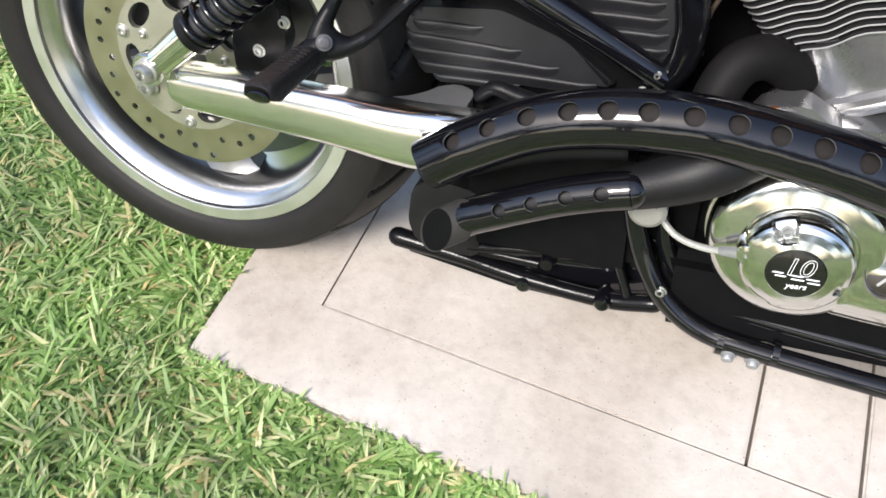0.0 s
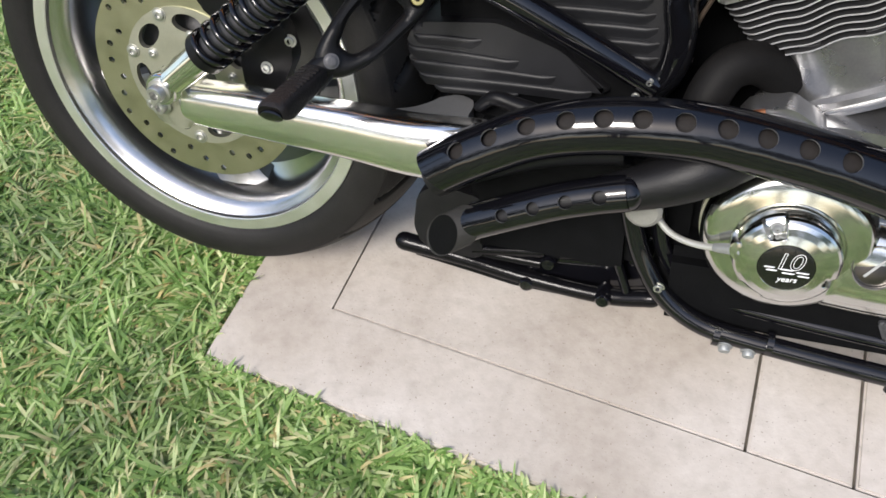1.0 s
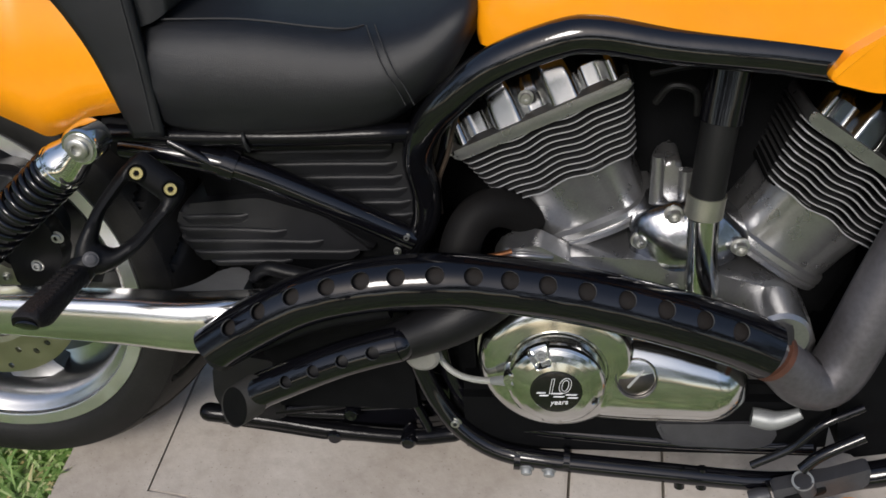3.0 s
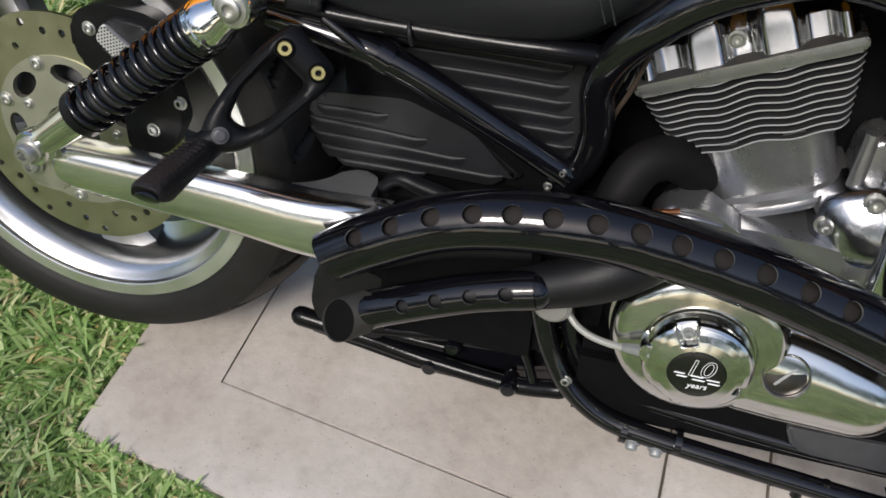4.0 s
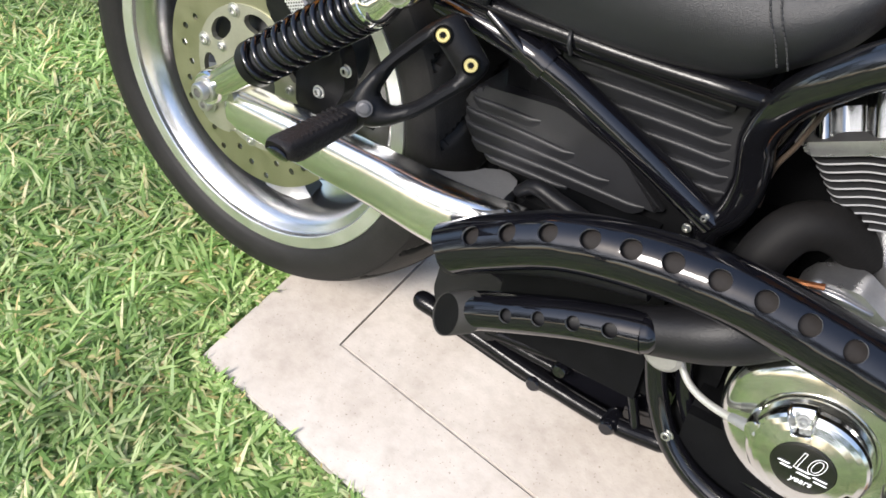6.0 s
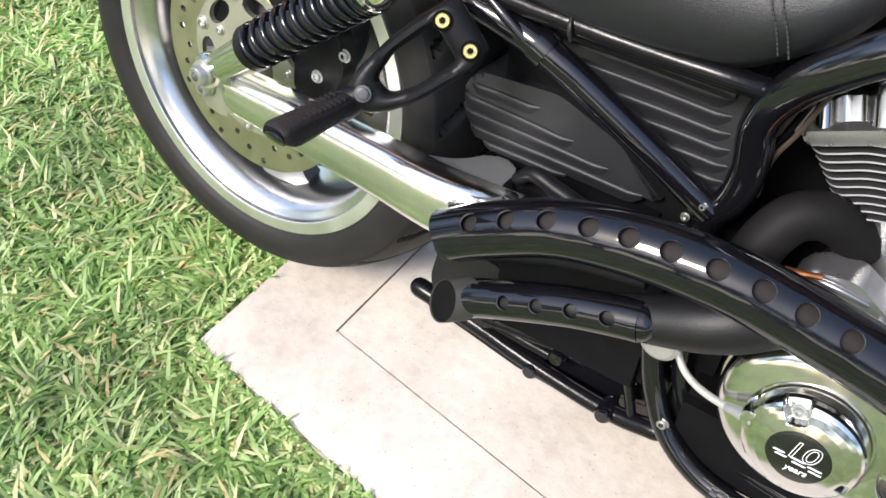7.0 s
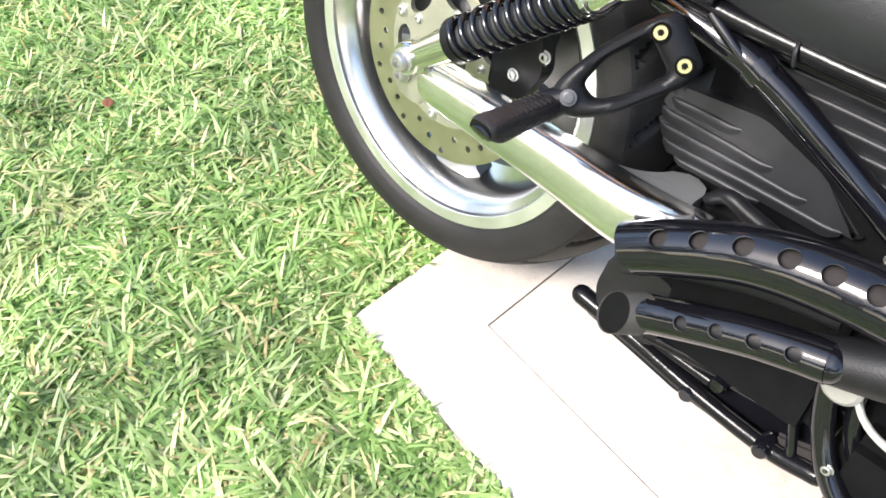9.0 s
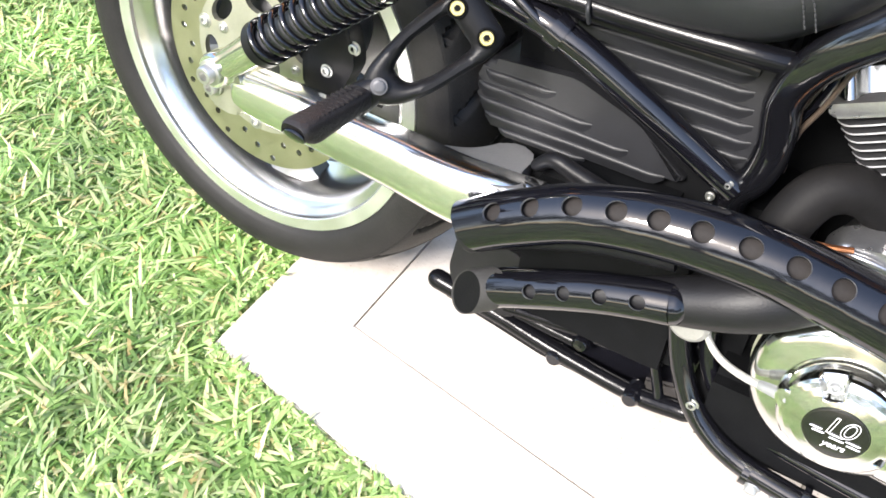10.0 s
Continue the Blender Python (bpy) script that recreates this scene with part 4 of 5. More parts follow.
    part("sensor_cap", lathe([(1e-4, -0.030), (0.016, -0.030), (0.021, -0.026), (0.021, -0.004), (0.017, 0.0), (1e-4, 0.0)], 30, center=(0.608, -0.145, -0.066)), M_CREAM, ex, "pale round cap")


build_exhaust()


# ---- frame tubes
def build_frame():
    main = [(1.15, -0.15, 0.25), (1.027, -0.153, 0.27), (0.973, -0.152, 0.279), (0.88, -0.15, 0.291), (0.81, -0.148, 0.304), (0.77, -0.148, 0.301), (0.705, -0.145, 0.276), (0.660, -0.138, 0.240), (0.630, -0.126, 0.203), (0.616, -0.114, 0.163), (0.620, -0.106, 0.115), (0.614, -0.101, 0.075), (0.598, -0.098, 0.045), (0.600, -0.095, 0.0)]
    fr = part("frame", tube(main, [0.0185, 0.0185, 0.0185, 0.0185, 0.0190, 0.0185, 0.0170, 0.015], 110, 24), M_WRAP, bike, "gloss black tubular frame")
    part("seat_rail", tube([(0.275, -0.136, 0.214), (0.353, -0.134, 0.206), (0.437, -0.132, 0.202), (0.506, -0.130, 0.200), (0.580, -0.128, 0.200), (0.622, -0.116, 0.196)], 0.0105, 40, 18), M_SEMI, fr)
    part("seat_ledge", prism([(0.395, 0.190), (0.590, 0.186), (0.590, 0.178), (0.395, 0.182)], -0.122, -0.09, 0.002), M_SEMI, fr)
    part("brace_rod", tube([(0.345, -0.140, 0.203), (0.373, -0.141, 0.186), (0.400, -0.139, 0.168)], 0.0062, 14, 12), M_BLACK, fr, "thin gloss black brace rod")
    part("cable_tie", tube([(0.430, -0.134, 0.214), (0.434, -0.146, 0.204), (0.436, -0.142, 0.190)], 0.0022, 10, 8), M_PLASTIC, fr)
    part("diagonal_strut", tube([(0.285, -0.132, 0.196), (0.40, -0.13, 0.170), (0.50, -0.118, 0.117), (0.60, -0.105, 0.056)], [0.0135, 0.0155, 0.0155, 0.014], 24, 20), M_BLACK, fr)
    part("strut_clamp", tube([(0.398, -0.131, 0.172), (0.412, -0.130, 0.165)], 0.0185, 4, 18), M_BLACK, fr)
    part("seat_mount", prism(rounded([(0.265, 0.232), (0.335, 0.222), (0.33, 0.175), (0.29, 0.17), (0.268, 0.19)], 0.012), -0.132, -0.09, 0.004), M_SATIN, fr)
    sb = part("frame_bolt", bolt_mesh(0.0033, 0.005), M_ZINC, fr)
    for k, q in enumerate(((0.594, -0.116, 0.066), (0.58, -0.112, 0.045), (0.634, -0.136, -0.199))):
        if k == 0:
            sb.location = q
        else:
            again("frame_bolt", sb, fr, Matrix.Translation(q) @ Matrix.Diagonal((1.7, 1, 1.7, 1) if k == 2 else (1, 1, 1, 1)))
    lower = [(0.585, -0.118, -0.085), (0.596, -0.120, -0.13), (0.612, -0.124, -0.172), (0.640, -0.130, -0.214), (0.685, -0.137, -0.243), (0.745, -0.142, -0.253), (0.90, -0.146, -0.266), (1.03, -0.146, -0.276), (1.12, -0.14, -0.27)]
    part("lower_rail", tube(lower, 0.0128, 50, 18), M_BLACK, fr, "gloss black lower frame rail")
    part("inner_rail", tube([(0.62, -0.10, -0.10), (0.632, -0.104, -0.16), (0.665, -0.108, -0.205), (0.72, -0.115, -0.222), (0.9, -0.12, -0.236), (1.08, -0.12, -0.24)], 0.010, 40, 14), M_BLACK, fr)
    for x in (0.712, 0.775):
        part("rail_band", tube([(x - 0.004, -0.141, -0.2525), (x + 0.004, -0.141, -0.2532)], 0.0155, 3, 18), M_BLACK, fr)
    g = part("rail_nut", bolt_mesh(0.0068, 0.009, False), M_DULL, fr)
    for k, x in enumerate((0.724, 0.753)):
        m = align((x, -0.149, -0.262 - 0.002 * k), (0, -0.8, -0.45))
        if k == 0:
            g.matrix_basis = m
        else:
            again("rail_nut", g, fr, m)
    for x in (0.918, 0.945):
        part("rail_clip", tube([(x, -0.147, -0.255), (x, -0.150, -0.286)], [0.006, 0.006, 0.007], 5, 12), M_BLACK, fr)
    part("connector", prism(rounded([(0.6375, 0.134), (0.6475, 0.135), (0.6465, 0.176), (0.6370, 0.183)], 0.002), -0.044, -0.036, 0.001), M_CREAMY, fr, "cream plug connector")
    for dx, mat in ((-0.006, M_BROWNWIRE), (-0.013, M_BLACK), (-0.020, M_BROWNWIRE), (-0.027, M_BLACK)):
        part("wire", tube([(0.668 + dx, -0.105, 0.212), (0.660 + dx, -0.103, 0.185), (0.652 + dx, -0.100, 0.158), (0.640 + dx, -0.095, 0.125), (0.638 + dx, -0.085, 0.08)], 0.0026, 20, 8), mat, fr)
    # lower subframe behind the side stand: parallel bars with bosses
    sub = part("subframe", tube([(0.283, -0.103, -0.219), (0.366, -0.102, -0.231), (0.456, -0.102, -0.247), (0.566, -0.110, -0.249), (0.628, -0.115, -0.236)], [0.0135, 0.0115, 0.0115, 0.012], 30, 16, round_ends=True), M_SEMI, bike, "gloss black lower subframe bars")
    part("lower_plate", prism([(0.30, -0.237), (0.44, -0.260), (0.57, -0.266), (0.57, -0.258), (0.44, -0.251), (0.30, -0.229)], -0.108, -0.085, 0.002), M_SEMI, sub)
    part("upper_bar", tube([(0.385, -0.107, -0.209), (0.43, -0.107, -0.202), (0.484, -0.107, -0.194)], 0.0085, 14, 14), M_SEMI, sub)
    part("upper_bar", tube([(0.505, -0.107, -0.193), (0.585, -0.109, -0.176)], 0.0085, 8, 14), M_SEMI, sub)
    part("middle_bar", tube([(0.320, -0.096, -0.219), (0.40, -0.099, -0.219), (0.478, -0.102, -0.219)], 0.0075, 12, 14), M_SEMI, sub)
    part("end_bar", tube([(0.562, -0.108, -0.142), (0.582, -0.110, -0.20), (0.598, -0.112, -0.246)], 0.0065, 12, 12), M_BLACK, sub)
    for q in ((0.4605, -0.099, -0.251), (0.566, -0.113, -0.244), (0.490, -0.100, -0.208)):
        part("boss", lathe([(1e-4, -0.018), (0.008, -0.018), (0.011, -0.014), (0.011, 0.012), (1e-4, 0.012)], 20, center=q), M_BLACK, sub)
    part("web_plate", prism(rounded([(0.31, -0.232), (0.45, -0.254), (0.62, -0.264), (0.622, -0.16), (0.50, -0.13), (0.38, -0.19)], 0.01), -0.088, -0.07, 0.003), M_BLACK, sub)
    part("mount_block", prism(rounded([(0.312, -0.125), (0.345, -0.11), (0.40, -0.12), (0.40, -0.22), (0.315, -0.215), (0.303, -0.18)], 0.012), -0.115, -0.085, 0.006), M_CHAR, sub, "matt black exhaust hanger")


build_frame()


# ---- side covers
def pleat(a, b, y, wide, high=0.0031):
    """A shingle-like fold on a cover, from a to b (x, z): a steep upper flank and a long lower slope, running out at both ends."""
    a, b = Vector(a), Vector(b)
    d = (b - a).normalized()
    down = Vector((d.y, -d.x))
    length = (b - a).length
    bm = bmesh.new()
    rings = []
    for i in range(25):
        f = i / 24
        k = min(1.0, math.sin(math.pi * min(1.0, f * length / 0.010) / 2), math.sin(math.pi * min(1.0, (1 - f) * length / 0.016) / 2)) + 0.02
        q = a.lerp(b, f) + down * (-0.0012 * math.sin(math.pi * f))
        ring = []
        for s, h in ((0.0, -0.002), (0.0, 0.0), (0.0012, 0.62), (0.0026, 0.95), (0.0042, 1.0), (0.0062, 0.9), (wide * 0.6, 0.45), (wide, 0.0), (wide, -0.002)):
            p = q + down * (s * (0.35 + 0.65 * k))
            ring.append((p.x, y - (h * high * k if h > 0 else h), p.y))
        rings.append(ring)
    loft(bm, rings)
    return bm


def ribbed_cover(name, outline, y, ribs, label):
    base = prism(rounded(outline, 0.012), y, 0.0, 0.008, 3)
    cover = part(name, base, M_PLASTIC, bike, label)
    for a, b, wide in ribs:
        part("rib", pleat(a, b, y, wide), M_PLASTIC, cover)


def build_covers():
    ribbed_cover("lower_side_cover", [(0.312, 0.098), (0.297, 0.064), (0.315, 0.030), (0.367, 0.012), (0.432, 0.028), (0.552, 0.032), (0.488, 0.080), (0.415, 0.106)], -0.088,
                 [((0.311, 0.084), (0.395, 0.084), 0.014), ((0.304, 0.068), (0.440, 0.062), 0.016), ((0.306, 0.051), (0.484, 0.047), 0.016), ((0.315, 0.034), (0.527, 0.033), 0.015), ((0.334, 0.020), (0.440, 0.020), 0.010)], "ribbed black plastic side cover")
    ribbed_cover("upper_side_cover", [(0.36, 0.195), (0.60, 0.195), (0.606, 0.06), (0.585, 0.06), (0.43, 0.155)], -0.085,
                 [((0.400, 0.182), (0.580, 0.181), 0.015), ((0.405, 0.166), (0.583, 0.165), 0.015), ((0.420, 0.150), (0.586, 0.148), 0.016), ((0.450, 0.132), (0.590, 0.131), 0.015), ((0.490, 0.115), (0.594, 0.115), 0.015), ((0.530, 0.098), (0.597, 0.098), 0.015), ((0.560, 0.081), (0.598, 0.081), 0.013)], "ribbed black plastic cover below the seat")
    # plain near-black fillers that stand in for the shade inside the frame
    part("dark_backing", block(0.602, 0.72, 0.036, 0.10, 0.0, 0.25, 0.006), M_DARK, bike)
    part("dark_filler_box", block(0.36, 0.600, -0.075, 0.10, -0.06, 0.20, 0.01), M_DARK, bike)
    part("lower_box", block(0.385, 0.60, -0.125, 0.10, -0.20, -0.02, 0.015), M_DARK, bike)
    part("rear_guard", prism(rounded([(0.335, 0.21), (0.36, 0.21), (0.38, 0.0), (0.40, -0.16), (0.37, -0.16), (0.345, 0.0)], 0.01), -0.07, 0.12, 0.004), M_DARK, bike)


build_covers()


# ---- rear fender, seat, tank cover
def shell_section(x, w, zb, zt, n=2.6, k=28, tuck=0.0):
    out = []
    for i in range(k + 1):
        a = math.pi * i / k
        c, s = math.cos(a), math.sin(a)
        out.append((x, -w * math.copysign(abs(c) ** (2 / n), c) * (1 - tuck * (1 - s)), zb + (zt - zb) * abs(s) ** (2 / n)))
    return out


def build_fender():
    table = [(-0.212, 0.050, 0.348, 0.392), (-0.205, 0.078, 0.332, 0.425), (-0.19, 0.098, 0.322, 0.445), (-0.16, 0.117, 0.315, 0.459), (-0.104, 0.131, 0.308, 0.466), (-0.02, 0.139, 0.293, 0.463), (0.062, 0.143, 0.274, 0.458), (0.14, 0.146, 0.250, 0.452),
             (0.19, 0.148, 0.226, 0.446), (0.21, 0.148, 0.216, 0.443), (0.232, 0.148, 0.221, 0.440), (0.264, 0.147, 0.236, 0.435), (0.302, 0.146, 0.240, 0.430), (0.33, 0.14, 0.25, 0.44)]
    bm = bmesh.new()
    rows = smooth_table(table, 60)
    first = rows[0]
    rings = [[(first[0] - 0.002, q[1] * 0.05, 0.37 + (q[2] - 0.37) * 0.05) for q in shell_section(first[0], *first[1:])]]
    rings += [shell_section(r[0], r[1], r[2], r[3]) for r in rows]
    loft(bm, rings, closed=False)
    fender = part("rear_fender", bm, M_ORANGE, bike, "glossy orange rear fender", 60)
    m = fender.modifiers.new("thickness", "SOLIDIFY")
    m.thickness, m.offset = 0.004, -1
    fender.data.materials.append(M_BLACK)
    m.material_offset = 0
    # black inlay and chrome clip on top
    bm = bmesh.new()
    rings = []
    for i in range(18):
        x = -0.140 + 0.215 * i / 17
        row = interp([tuple(r) for r in rows], x)
        w, zb, zt = row[0] + 0.002, row[1], row[2] + 0.0025
        wi = min(0.94 * w, float(np.interp(x, [-0.140, -0.120, -0.06, 0.0, 0.05, 0.08], [0.030, 0.050, 0.072, 0.083, 0.088, 0.090])))
        rings.append([(x, y, zb + (zt - zb) * (1 - (abs(y) / w) ** 2.6) ** (1 / 2.6)) for y in np.linspace(-wi, wi, 17)])
    loft(bm, rings, closed=False)
    inlay = part("fender_inlay", bm, M_BLACK, fender, "gloss black tail inlay", 60)
    m = inlay.modifiers.new("thickness", "SOLIDIFY")
    m.thickness, m.offset = 0.006, 0
    part("chrome_clip", prism(rounded([(0.039, 0.434), (0.060, 0.475), (0.116, 0.477), (0.112, 0.461), (0.091, 0.433)], 0.005), -0.096, -0.030, 0.003), M_CHROME, fender, "chrome seat bracket")


def seat_section(x, w, zb, zr, zt, base):
    """Half section mirrored: base edge, bulging side, ridge, dished top."""
    half = [(base, zb), (w * 0.97, zb + 0.012), (w * 1.02, zb + (zr - zb) * 0.45), (w * 0.99, zb + (zr - zb) * 0.75), (w * 0.90, zr - 0.006), (w * 0.80, zr + 0.002), (w * 0.62, zr + (zt - zr) * 0.45), (w * 0.40, zr + (zt - zr) * 0.8), (w * 0.18, zt), (0, zt + 0.001)]
    ring = [(x, -y, z) for y, z in half] + [(x, y, z) for y, z in half[-2::-1]]
    return ring


def build_seat():
    table = [(0.330, 0.138, 0.230, 0.322, 0.345, 0.12), (0.350, 0.150, 0.216, 0.330, 0.358, 0.132), (0.40, 0.155, 0.209, 0.328, 0.353, 0.135), (0.47, 0.155, 0.206, 0.322, 0.338, 0.135), (0.54, 0.152, 0.207, 0.310, 0.327, 0.132), (0.59, 0.147, 0.213, 0.305, 0.327, 0.128),
             (0.63, 0.139, 0.236, 0.313, 0.338, 0.122), (0.660, 0.128, 0.260, 0.328, 0.350, 0.115), (0.680, 0.116, 0.288, 0.336, 0.353, 0.105), (0.690, 0.100, 0.305, 0.334, 0.346, 0.092)]
    bm = bmesh.new()
    loft(bm, [seat_section(*r) for r in smooth_table(table, 46)])
    seat = part("rider_seat", bm, M_LEATHER, bike, "low black vinyl rider seat", 70)
    part("seam", tube([(0.365, -0.128, 0.3335), (0.45, -0.127, 0.3295), (0.52, -0.124, 0.318), (0.555, -0.117, 0.312), (0.572, -0.105, 0.312)], 0.0012, 30, 6), M_THREAD, seat)
    bm = bmesh.new()
    for off in (-0.0045, 0.0045):
        row = smooth_path([(0.619 + off, -0.1440, 0.238), (0.612 + off, -0.1478, 0.258), (0.603 + off, -0.1480, 0.275), (0.592 + off, -0.1378, 0.299), (0.580 + off, -0.1100, 0.3142)], 49)
        for k in range(0, 48, 2):
            tube([row[k], row[k + 1]], 0.0009, 3, 6, bm, round_ends=True)
    part("stitching", bm, M_THREAD, seat, "double row of stitches")
    # passenger seat with its front bolster
    table = [(0.080, 0.070, 0.440, 0.462), (0.087, 0.100, 0.426, 0.472), (0.108, 0.122, 0.412, 0.480), (0.142, 0.133, 0.396, 0.484), (0.19, 0.144, 0.386, 0.486), (0.239, 0.152, 0.380, 0.488), (0.275, 0.152, 0.355, 0.489), (0.305, 0.150, 0.335, 0.490), (0.345, 0.142, 0.330, 0.489), (0.372, 0.132, 0.340, 0.484), (0.390, 0.118, 0.362, 0.472), (0.399, 0.092, 0.390, 0.452)]
    bm = bmesh.new()
    rings = []
    for x, w, zb, zt in smooth_table(table, 44):
        sec = shell_section(x, w, zb, zt, 3.0, 24)
        rings.append(sec)
    loft(bm, rings)
    pill = part("passenger_seat", bm, M_LEATHER, bike, "black vinyl passenger seat with a raised front", 70)
    bm = bmesh.new()
    rings = []
    spine = [(0.214, 0.1530, 0.311, 0.347), (0.26, 0.1545, 0.303, 0.349), (0.31, 0.1555, 0.291, 0.3495), (0.35, 0.1555, 0.274, 0.349), (0.39, 0.154, 0.253, 0.348), (0.43, 0.150, 0.259, 0.348), (0.462, 0.136, 0.272, 0.350), (0.482, 0.108, 0.290, 0.352), (0.492, 0.06, 0.305, 0.354), (0.4935, 0.0, 0.310, 0.355)]
    rows = smooth_table(spine, 40)
    rows = [(z, -y, a0, a1) for z, y, a0, a1 in rows] + [(z, y, a0, a1) for z, y, a0, a1 in rows[-2::-1]]
    for z, y, a0, a1 in rows:
        rings.append([(a0 + (a1 - a0) * k / 8, y * (1 - 0.012 * abs(k / 4 - 1) ** 3), z - 0.002 * abs(k / 4 - 1) ** 3) for k in range(9)])
    loft(bm, rings, closed=False)
    flap = part("seat_flap", bm, M_LEATHER, pill, "stitched vinyl strap across the seat and down its side", 70)
    mod = flap.modifiers.new("thickness", "SOLIDIFY")
    mod.thickness, mod.offset = 0.012, -1
    for x0, x1 in ((0.236, 0.236),):
        part("piping", tube([(x0 - 0.006, -0.1515, 0.385), (x0 - 0.002, -0.150, 0.42), (x1 + 0.012, -0.138, 0.46), (x1 + 0.034, -0.09, 0.4865), (x1 + 0.048, 0.0, 0.4885)], 0.0020, 24, 8), M_LEATHER, pill)
    part("seam", tube([(0.338, -0.1535, 0.222), (0.341, -0.1558, 0.30), (0.340, -0.1548, 0.38), (0.337, -0.1505, 0.43)], 0.001, 24, 6), M_THREAD, pill)


def build_tank():
    table = [(0.688, 0.095, 0.294, 0.352), (0.696, 0.112, 0.287, 0.372), (0.73, 0.130, 0.293, 0.402), (0.783, 0.142, 0.308, 0.428), (0.817, 0.148, 0.315, 0.440), (0.884, 0.156, 0.305, 0.456), (0.966, 0.162, 0.291, 0.466), (1.06, 0.164, 0.277, 0.470), (1.16, 0.160, 0.265, 0.466)]
    bm = bmesh.new()
    loft(bm, [shell_section(r[0], r[1], r[2], r[3], 2.35, 30) for r in smooth_table(table, 44)])
    tank = part("tank_cover", bm, M_ORANGE, bike, "glossy orange tank cover", 70)
    bm = bmesh.new()
    rings = []
    for r in smooth_table(table, 44):
        wide, zb, zt = r[1] + 0.003, r[2], r[3] + 0.003
        w = min(0.074, 0.62 * wide)
        rings.append([(r[0] - 0.001, y, zb + (zt - zb) * (1 - (abs(y) / wide) ** 2.35) ** (1 / 2.35)) for y in np.linspace(-w, w, 17)])
    loft(bm, rings, closed=False)
    strip = part("tank_strip", bm, M_PLASTIC, tank, "matt black centre strip", 70)
    mod = strip.modifiers.new("thickness", "SOLIDIFY")
    mod.thickness, mod.offset = 0.005, -1
    part("tank_nose", tube([(0.672, 0.0, 0.335), (0.70, 0.0, 0.345)], [0.018, 0.02], 5, 16), M_PLASTIC, tank)
    part("side_scoop", prism(rounded([(1.012, 0.262), (1.028, 0.284), (1.075, 0.314), (1.17, 0.335), (1.17, 0.25), (1.06, 0.248)], 0.012), -0.182, -0.15, 0.006), M_ORANGE, tank, "orange radiator scoop")
    part("scoop_bolt", bolt_mesh(0.0065, 0.005), M_ZINC, tank).location = (1.078, -0.182, 0.286)


build_fender()
build_seat()
build_tank()


# ---- engine
def cylinder(name, origin, tilt, label):
    """One finned cylinder; local axes: x across, z up the bore, y across the machine."""
    M = Matrix.Translation(origin) @ Matrix.Rotation(radians(tilt), 4, "Y")
    barrel = bmesh.new()
    rings = []
    for z, hx, hy in ((0.0, 0.071, 0.066), (0.003, 0.077, 0.071), (0.009, 0.078, 0.072), (0.0115, 0.0745, 0.069), (0.0145, 0.078, 0.072), (0.021, 0.077, 0.071), (0.024, 0.070, 0.063), (0.06, 0.071, 0.064), (0.09, 0.074, 0.067)):
        ring = []
        for k in range(72):
            w = 2 * math.pi * k / 72
            flute = 1.0 + (0.05 if z > 0.0235 and (k % 18) in (5, 6, 7, 8, 9, 10, 11, 12) else 0.0)
            ring.append((hx * flute * math.copysign(abs(math.cos(w)) ** 0.7, math.cos(w)), hy * flute * math.copysign(abs(math.sin(w)) ** 0.7, math.sin(w)), z))
        rings.append(ring)
    loft(barrel, rings)
    cyl = part(name, barrel, M_ENGINE, bike, label)
    cyl.matrix_basis = M
    core = prism(rounded([(-0.082, 0.082), (0.082, 0.082), (0.092, 0.165), (-0.092, 0.165)], 0.006), -0.050, 0.07, 0.006)
    part("head_core", core, M_DARK, cyl)
    # wavy cooling fins, each a thin rounded plate
    for k in range(10):
        z = 0.090 + 0.0081 * k
        wide = 0.083 + 0.0027 * k
        xs = np.linspace(-wide, wide, 48)
        wave = [0.0024 * math.cos(x * 95.0) * math.exp(-(x / 0.06) ** 4) for x in xs]
        front = [-0.074 for x in xs]
        bm = bmesh.new()
        rings = []
        for x, dz, yf in zip(xs, wave, front):
            fall = max(0.0, abs(x) - wide + 0.015) / 0.015
            yf = yf + 0.016 * fall ** 2
            t = 0.0011
            zz = z + dz
            rings.append([(x, yf + 0.0006, zz - t), (x, yf, zz - t * 0.8), (x, yf, zz + t * 0.8), (x, yf + 0.0006, zz + t), (x, 0.06, zz + t), (x, 0.06, zz - t)])
        loft(bm, rings)
        fin = part("fin", bm, M_FIN, cyl)
        fin.data.materials.append(M_FINEDGE)
        for f in fin.data.polygons:
            if f.center.y < -0.05 and f.normal.y < -0.45:
                f.material_index = 1
    # scalloped polished cover on top
    bm = bmesh.new()
    rings = []
    xs = np.linspace(-0.102, 0.102, 76)
    for x in xs:
        s = abs(x) / 0.102
        top = 0.228 - 0.026 * s ** 2.2
        scallop = min(1.0, max(0.0, 0.35 + 0.95 * math.cos(x * 92.0)))
        yf = -0.070 + 0.017 * scallop ** 1.3
        end = max(0.0, s - 0.93) / 0.07
        yf += 0.012 * end
        rings.append([(x, yf - 0.002, 0.174), (x, yf, 0.180), (x, yf + 0.006, 0.200), (x, yf + 0.009, top - 0.012 - 0.013 * scallop), (x, yf + 0.013, top - 0.004 - 0.014 * scallop), (x, yf + 0.022, top + 0.001 - 0.013 * scallop), (x, 0.05, top + 0.002), (x, 0.05, 0.174)])
    loft(bm, rings)
    cover = part("head_cover", bm, M_HEADPOLISH, cyl, "polished scalloped head cover", 50)
    part("head_flange", prism(rounded([(-0.105, 0.164), (0.105, 0.164), (0.108, 0.178), (-0.108, 0.178)], 0.005), -0.078, 0.06, 0.004), M_ENGINE, cyl)
    b = part("cover_bolt", bolt_mesh(0.006, 0.006), M_ZINC, cyl)
